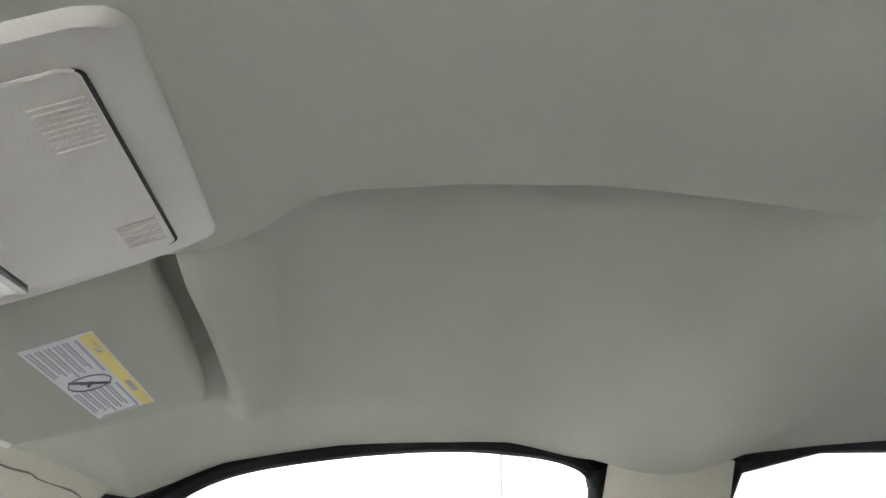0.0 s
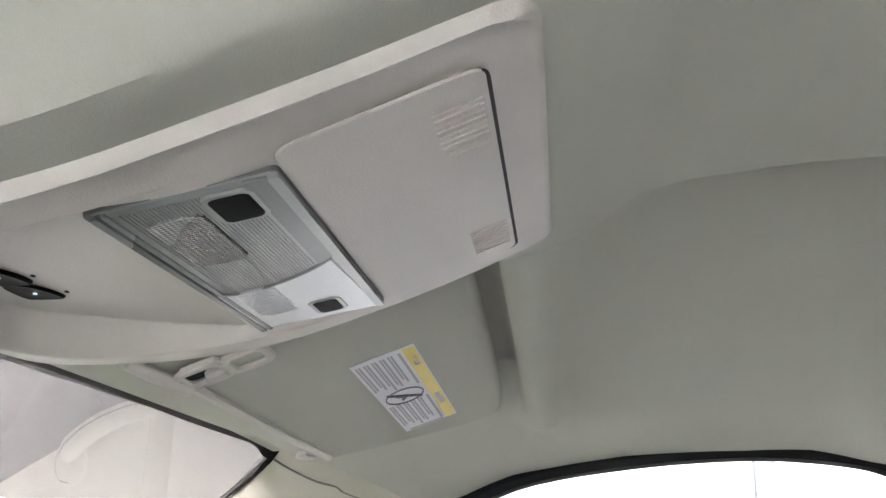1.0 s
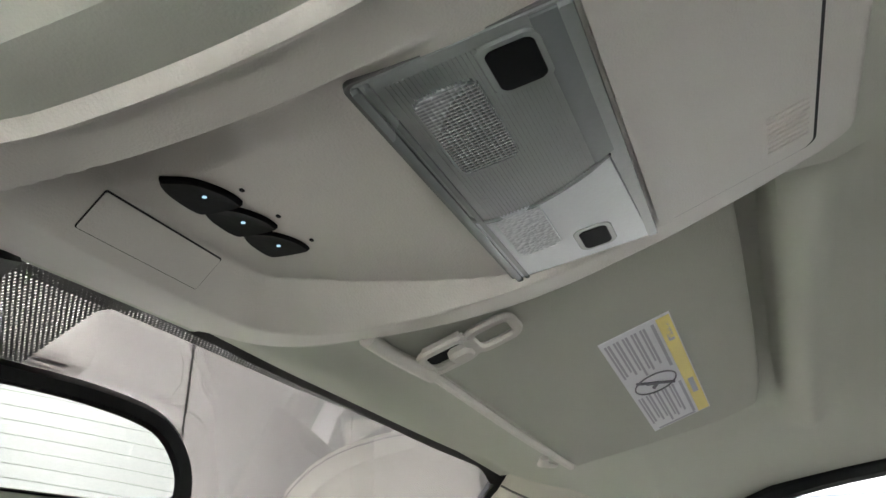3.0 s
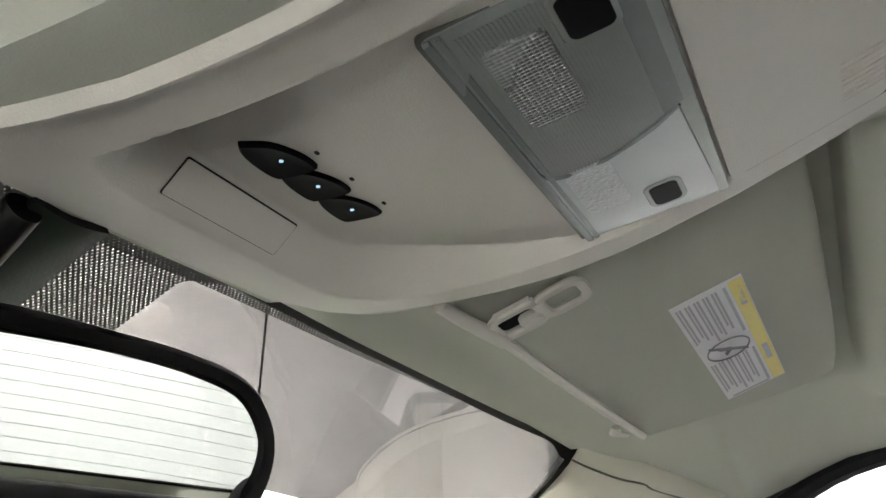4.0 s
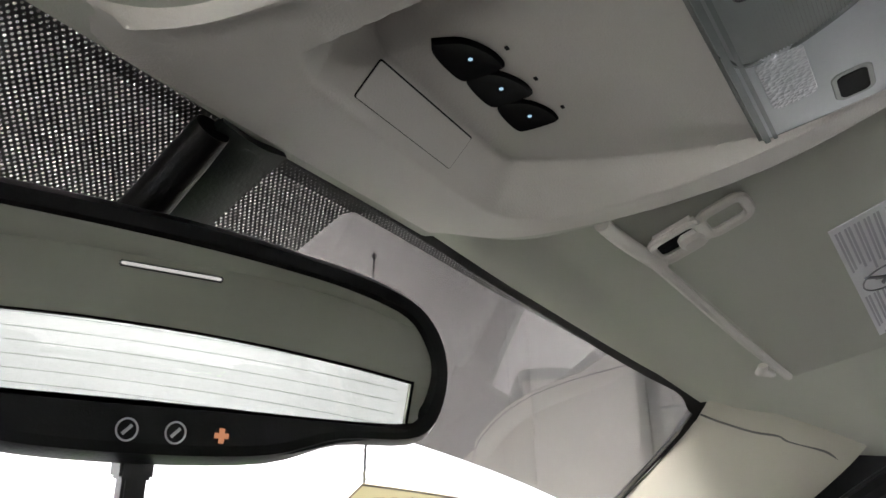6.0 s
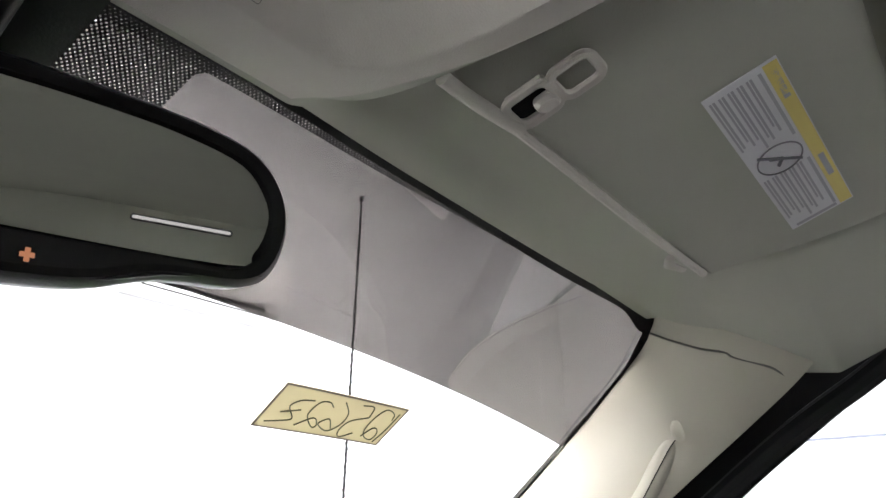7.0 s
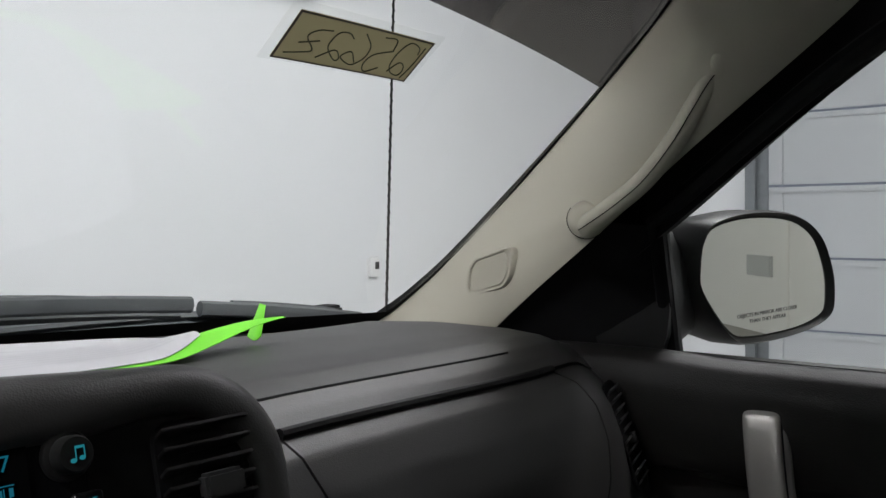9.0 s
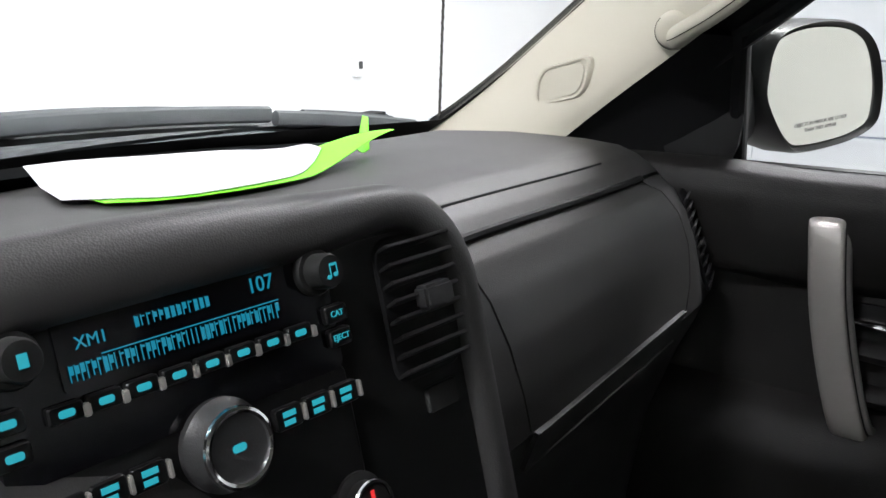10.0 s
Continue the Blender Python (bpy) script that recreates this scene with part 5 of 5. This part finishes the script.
def radio():
    R = thing("car_radio", (0.02, 0.55, 1.36), "black car radio with blue-green lit display and keys", "car radio")
    part("fascia", moved(slab(rounded(0.192, 0.082, 0.006), 0.006, 0.002), FASCIA @ Matrix.Translation((-0.002, -0.012, -0.007))), GLOSS, R)
    scr = part("screen", moved(slab(rounded(0.128, 0.034, 0.003), 0.0016, 0.0004), FASCIA @ Matrix.Translation((0.0, -0.002, -0.0012))), GLOSS, R, "black display window")
    for text, x, y, s in (("XM1", -0.047, 0.0015, 0.008), ("107", 0.047, 0.0045, 0.011)):
        part("readout", moved(lettering(text, s), FASCIA @ Matrix.Translation((x, y, 0.0009))), CYAN, scr, "blue-green lit characters", flat=True)
    rnd = random.Random(7)
    for row, (x0, n, y, h, st) in enumerate(((-0.024, 13, 0.0035, 0.0030, 0.0032), (-0.059, 43, -0.0108, 0.0040, 0.0027))):
        for k in range(n):
            hh = h * (0.75 + 0.25 * rnd.random())
            x = x0 + st * k
            stem = box(-0.0011, -0.0006, -hh, h, 0, 0.0003, 0)
            arm = box(-0.0006, 0.0010, hh * rnd.choice((-0.9, -0.1, 0.7)), hh * 0.98, 0, 0.0003, 0)
            part("readout_bar", moved(joined(stem, arm) if rnd.random() < 0.8 else stem, FASCIA @ Matrix.Translation((x, y, 0.0009))), CYAN, scr)
    part("readout_line", moved(box(-0.046, 0.054, -0.0003, 0.0003, 0, 0.0003, 0), FASCIA @ Matrix.Translation((0.002, -0.0056, 0.0009))), CYAN, scr)
    for x, big in ((-0.083, False), (0.083, True)):
        kn, m = knob(R, x, 0.003, 0.0105, 0.022)
        icon = joined(slab([(0.0016 * math.cos(t) - 0.0022, 0.0012 * math.sin(t) - 0.003) for t in np.linspace(0, 6.0, 12)], 0.0004, 0.0001), slab([(0.0016 * math.cos(t) + 0.0024, 0.0012 * math.sin(t) - 0.0022) for t in np.linspace(0, 6.0, 12)], 0.0004, 0.0001), box(-0.001, -0.0005, -0.003, 0.003, 0, 0.0004, 0), box(0.0035, 0.004, -0.0022, 0.0038, 0, 0.0004, 0), box(-0.001, 0.004, 0.0026, 0.0040, 0, 0.0004, 0)) if big else box(-0.0022, 0.0022, -0.003, 0.003, 0, 0.0004, 0)
        part("icon", moved(icon, m @ Matrix.Translation((0, 0, 0.0222))), CYANK, kn, "lit icon", flat=True)
    for k in range(8):
        x = -0.066 + 0.0186 * k
        b = part("preset_key", moved(slab(rounded(0.0165, 0.008, 0.0015), 0.0062, 0.001), FASCIA @ Matrix.Translation((x, -0.0255, -0.003))), BLACK, R)
        part("key_light", moved(slab(rounded(0.0075, 0.0034, 0.0014), 0.0004, 0.0001), FASCIA @ Matrix.Translation((x, -0.0255, 0.0033))), CYANK, b, "blue-green key light")
        part("key_gap", moved(box(-0.0018, 0.0018, -0.0045, 0.0015, 0.0, 0.004, 0.0006), FASCIA @ Matrix.Translation((x + 0.0093, -0.0255, 0.0))), SILVER, b, "bright divider")
    for x, y, text in ((0.091, -0.022, "CAT"), (0.091, -0.035, "EJECT"), (-0.091, -0.022, ""), (-0.091, -0.036, "")):
        b = part("side_key", moved(slab(rounded(0.016, 0.010, 0.002), 0.0062, 0.001), FASCIA @ Matrix.Translation((x, y, -0.003))), BLACK, R)
        mark = lettering(text, 0.0046) if text else slab(rounded(0.008, 0.0036, 0.0014), 0.0004, 0.0001)
        part("key_light", moved(mark, FASCIA @ Matrix.Translation((x, y, 0.0034))), CYANK, b, "blue-green lit legend", flat=True)


radio()


def climate_panel():
    P = thing("climate_panel", (0.02, 0.53, 1.33), "black climate control panel with large chrome-ringed dial", "climate panel")
    part("fascia", moved(slab(rounded(0.192, 0.068, 0.006), 0.005, 0.002), FASCIA @ Matrix.Translation((-0.002, -0.084, -0.007))), BLACK, P)
    m = FASCIA @ Matrix.Translation((0.006, -0.066, -0.003))
    part("dial", moved(lathe([(0.0235, 0.0), (0.0235, 0.006), (0.020, 0.010), (0.018, 0.018), (0.001, 0.018)], 40), m), GREYP, P, "large round dial")
    part("dial_ring", moved(tube([(0.0183 * math.cos(t), 0.0183 * math.sin(t), 0.0185) for t in np.linspace(0, 2 * math.pi, 41)], 0.0021, 8), m), CHROME, P, "chrome ring")
    part("dial_icon", moved(slab(rounded(0.008, 0.004, 0.0018), 0.0004, 0.0001), m @ Matrix.Translation((0, 0, 0.0182))), CYANK, P, "lit icon")
    for x in (-0.075, -0.055, -0.035, 0.047, 0.067, 0.087):
        k = part("key", moved(slab(rounded(0.018, 0.012, 0.002), 0.005, 0.001), FASCIA @ Matrix.Translation((x, -0.066, -0.003))), BLACK, P)
        part("key_light", moved(joined(box(-0.0042, 0.0042, 0.0006, 0.0036, 0, 0.0004, 0), box(-0.0042, 0.0030, -0.0038, -0.0010, 0, 0.0004, 0)), FASCIA @ Matrix.Translation((x, -0.066, 0.0021))), CYANK, k, "blue-green lit legend")
        part("divider", moved(box(-0.0011, 0.0011, -0.0045, 0.0045, 0, 0.004, 0.0005), FASCIA @ Matrix.Translation((x + 0.010, -0.066, 0.0))), SILVER, k)
    kn, m = knob(P, 0.083, -0.128, 0.014, 0.018)
    part("knob_ring", moved(tube([(0.0135 * math.cos(t), 0.0135 * math.sin(t), 0.0175) for t in np.linspace(0, 2 * math.pi, 33)], 0.0014, 6), m), CHROME, kn, "chrome ring")
    part("mark", moved(box(-0.0012, 0.0012, 0.002, 0.009, 0.018, 0.0186, 0), m), REDL, kn, "red lit mark")


climate_panel()


# ---- on the dashboard ----
def papers():
    H = thing("paper_sheet", (0.25, 0.8, 1.405), "white paper sheet lying on lime green card", "paper")
    pad = [(0.615, 1.396), (0.66, 1.400), (0.75, 1.401), (0.86, 1.395), (0.95, 1.382), (1.02, 1.376)]

    def lie(x, y, d):
        """A place on the card, which curls up towards its right end."""
        return (x, y, lerp(pad, y) + dash_drop(x) + 0.0040 + 0.0165 * max(0.0, (y - 0.865) / 0.07) + 0.0225 * smooth(0.26, 0.43, x) * smooth(0.86, 0.74, y) + 0.0006 * math.sin(40 * x) + d)

    def strip(near, far, d, n=24):
        A, B = bezier(near, n // (len(near) - 1)), bezier(far, n // (len(far) - 1))
        m = min(len(A), len(B)) - 1

        def f(a, b):
            i = round(a * m)
            return lie(A[i][0] * (1 - b) + B[i][0] * b, A[i][1] * (1 - b) + B[i][1] * b, d)

        return f, m

    f, m = strip([(0.122, 0.757), (0.15, 0.727), (0.20, 0.704), (0.26, 0.699), (0.32, 0.709), (0.375, 0.720), (0.421, 0.7305)], [(0.13, 0.80), (0.16, 0.80), (0.20, 0.80), (0.26, 0.79), (0.32, 0.765), (0.375, 0.752), (0.4215, 0.737)], 0.0)
    part("card", grid(f, m, 10, 0.0006), GREEN, H, "lime green card")
    f, m = strip([(0.112, 0.795), (0.15, 0.732), (0.20, 0.709), (0.26, 0.708), (0.30, 0.724), (0.335, 0.746)], [(0.165, 0.935), (0.21, 0.924), (0.26, 0.909), (0.31, 0.893), (0.355, 0.875), (0.392, 0.852)], 0.0016, 30)
    part("sheet", grid(f, m, 12, 0.0004), SHEETW, H, "white paper sheet")
    for k in range(8):
        g = lambda a, b: f(0.12 + 0.7 * a, 0.22 + 0.085 * k + 0.018 * b)
        part("print_line", grid(lambda a, b: tuple(np.array(g(round(a * 16) / 16, b)) + (0, 0, 0.0006)), 16, 1), FAINT, H)

    def tag(a, b):
        """A torn lobe of the card that stands up at its corner."""
        foot, tip, back, end = (Vector(q) for q in ((0.396, 0.757, 1.4040), (0.4265, 0.7740, 1.4310), (0.407, 0.7505, 1.4030), (0.4315, 0.7708, 1.4290)))
        q = foot.lerp(tip, a).lerp(back.lerp(end, a), b)
        return (q.x, q.y, q.z - 0.004 * math.sin(math.pi * b) * (1 - a))

    part("tag", grid(tag, 8, 8, 0.0006), GREEN, H, "torn lime green lobe standing up")
    part("tag_line", tube([(0.406, 0.7620, 1.4115), (0.420, 0.7690, 1.4215), (0.430, 0.7735, 1.4285)], 0.0007, 5), RUBBER, H, "dark stripe")


papers()


# ---- grab handle, badge ----
def grab_handle():
    G = thing("grab_handle", (0.70, 0.48, 1.58), "beige plastic grab handle on the windscreen pillar", "grab handle")
    path = bezier([(0.712, 0.566, 1.497), (0.690, 0.556, 1.505), (0.678, 0.522, 1.525), (0.673, 0.488, 1.55), (0.665, 0.455, 1.584), (0.656, 0.431, 1.613), (0.649, 0.407, 1.641), (0.655, 0.390, 1.651), (0.685, 0.380, 1.645)], 5)
    n = len(path)
    loops, line = [], []
    for i, p in enumerate(path):
        d = (Vector(path[min(i + 1, n - 1)]) - Vector(path[max(i - 1, 0)])).normalized()
        A = Vector((0.008, -0.0035, -0.0085))
        A = (A - A.dot(d) * d).normalized()
        B = d.cross(A).normalized()
        B = B if B.dot(Vector((-1, -0.4, 0))) > 0 else -B
        k = math.sin(math.pi * i / (n - 1)) ** 0.5
        c, wide, deep = Vector(p) + 0.0085 * k * A, 0.0125 - 0.0018 * k, 0.0120 - 0.0030 * k
        loops.append([c + wide * math.cos(t) * A + deep * math.sin(t) * B for t in np.linspace(0, 2 * math.pi, 24, endpoint=False)])
        t = radians(112)
        line.append(c + (wide + 0.0001) * math.cos(t) * A + (deep + 0.0001) * math.sin(t) * B)
    part("grip", rings(loops), PILLAR, G)
    part("grip_seam", tube(line[3:-3], 0.0006, 5), RUBBER, G, "fine dark mould seam")
    mid = Vector(path[n // 2])
    for c, nrm in (((0.701, 0.563, 1.5045), (-0.931, -0.2, -0.2)), ((0.648, 0.384, 1.647), (-0.736, -0.4, -0.45))):
        nv = Vector(nrm).normalized()
        rv = Vector((0.0, -0.6, 0.8)).cross(nv).normalized()
        mm = basis(c, rv, nv.cross(rv))
        part("mount", moved(lathe([(0.021, -0.006), (0.020, 0.001), (0.017, 0.004), (0.011, 0.006), (0.001, 0.007)], 28), mm), PILLAR, G)
        away = mm.to_3x3().transposed() @ (Vector(c) - mid)
        t0 = math.atan2(away.y, away.x)
        part("mount_seam", moved(tube([(0.0205 * math.cos(t), 0.0205 * math.sin(t), 0.0008) for t in np.linspace(t0 - 1.5, t0 + 1.5, 25)], 0.0004, 5), mm), RUBBER, G, "fine dark seam round the mount")


grab_handle()


def pillar_badge():
    B = thing("pillar_badge", (0.705, 0.70, 1.44), "beige oval airbag cover badge on the pillar", "badge")
    m = basis((0.7411, 0.7162, 1.4406), (-0.31, -0.92, 0.233), (0.053, 0.228, 0.971))
    o = rounded(0.096, 0.046, 0.018, 6)
    o = [(x + 0.5 * y, y) for x, y in o]
    part("rim", moved(rings([[(x * k, y * k, z) for x, y in o] for k, z in ((1.0, -0.014), (1.0, 0.0005), (0.95, 0.0035), (0.86, 0.0030), (0.84, 0.0005))]), m), PILLAR, B)
    part("inlay", moved(slab([(x * 0.80, y * 0.78) for x, y in o], 0.0025, 0.001), m @ Matrix.Translation((0, 0, 0.0))), PILLAR, B)


pillar_badge()


# ---- wipers and cowl ----
def on_screen(x, y, d):
    return (x, y, glass_z(x, y) + d)


def wiper(x0, x1, ya, yb, label):
    W = thing("wiper", ((x0 + x1) / 2, 0.97, 1.42), label, "wiper", group="windscreen wipers")
    xs = np.linspace(x0, x1, 12)
    part("blade", tube([on_screen(x, ya + (yb - ya) * (x - x0) / (x1 - x0), 0.018) for x in xs], 0.0065, 8, 1.5), WIPERM, W, "black wiper blade")
    part("bridge", tube([on_screen(x, ya + (yb - ya) * (x - x0) / (x1 - x0) + 0.004, 0.029 - 0.10 * (x - (x0 + x1) / 2) ** 2) for x in xs[2:-2]], 0.005, 6, 1.0), WIPERM, W)
    part("arm", tube([on_screen(x, ya + 0.014 + 0.05 * k / 7, 0.026) for k, x in enumerate(np.linspace((x0 + x1) / 2, x0 - 0.5, 8))], 0.010, 8, 0.6), WIPERM, W)
    part("lower_link", tube([on_screen(x, ya + (yb - ya) * (x - x0) / (x1 - x0) + 0.022, 0.020) for x in xs], [0.003 + 0.004 * math.sin(math.pi * k / 11) for k in range(12)], 6, 1.0), WIPERM, W)
    for k in range(9):
        x = x0 + (x1 - x0) * (0.06 + 0.11 * k)
        part("claw", moved(box(-0.005, 0.005, -0.005, 0.005, -0.005, 0.003, 0.001), Matrix.Translation(on_screen(x, ya + (yb - ya) * (x - x0) / (x1 - x0), 0.022))), WIPERM, W)


wiper(-0.10, 0.488, 0.963, 0.968, "long black wiper resting at the windscreen's foot")
wiper(0.505, 0.79, 0.975, 0.980, "short black wiper resting at the windscreen's foot")
bm = grid(lambda a, b: ((2 * a - 1) * 0.84, 1.004 - 0.05 * abs(2 * a - 1) ** 3 + 0.20 * b, glass_z(0.8 * (2 * a - 1), 1.0) - 0.010 + 0.020 * smooth(0, 0.5, b)), 30, 10, 0.01)
tagged(place("cowl", bm, WIPERM), "black plastic cowl below the windscreen", "cowl", kind="structure")


def antenna():
    A = thing("antenna", (0.82, 0.967, 1.34), "thin black whip antenna with wound wire beside the windscreen", "antenna")
    lo, hi = Vector((0.8225, 0.960, 1.345)), Vector((0.836, 0.928, 2.065))
    part("mast", tube([lo.lerp(hi, k / 20) for k in range(21)], [0.0021 - 0.0006 * k / 20 for k in range(21)], 8), RUBBER, A)
    d = (hi - lo).normalized()
    a = d.cross(Vector((0, 1, 0))).normalized()
    b = d.cross(a)
    part("winding", tube([lo.lerp(hi, 0.05 + 0.9 * k / 360) + 0.0022 * (math.cos(k * 0.7) * a + math.sin(k * 0.7) * b) for k in range(361)], 0.0007, 4), RUBBER, A)
    part("tip", moved(lathe([(0.001, -0.006), (0.0035, -0.004), (0.004, 0.0), (0.003, 0.004), (0.0005, 0.005)], 12), Matrix.Translation(hi)), RUBBER, A)
    part("base", moved(lathe([(0.02, -0.012), (0.018, 0.0), (0.008, 0.018), (0.003, 0.03)], 20), Matrix.Translation(lo - Vector((0, 0, 0.008)))), BLACK, A)


antenna()
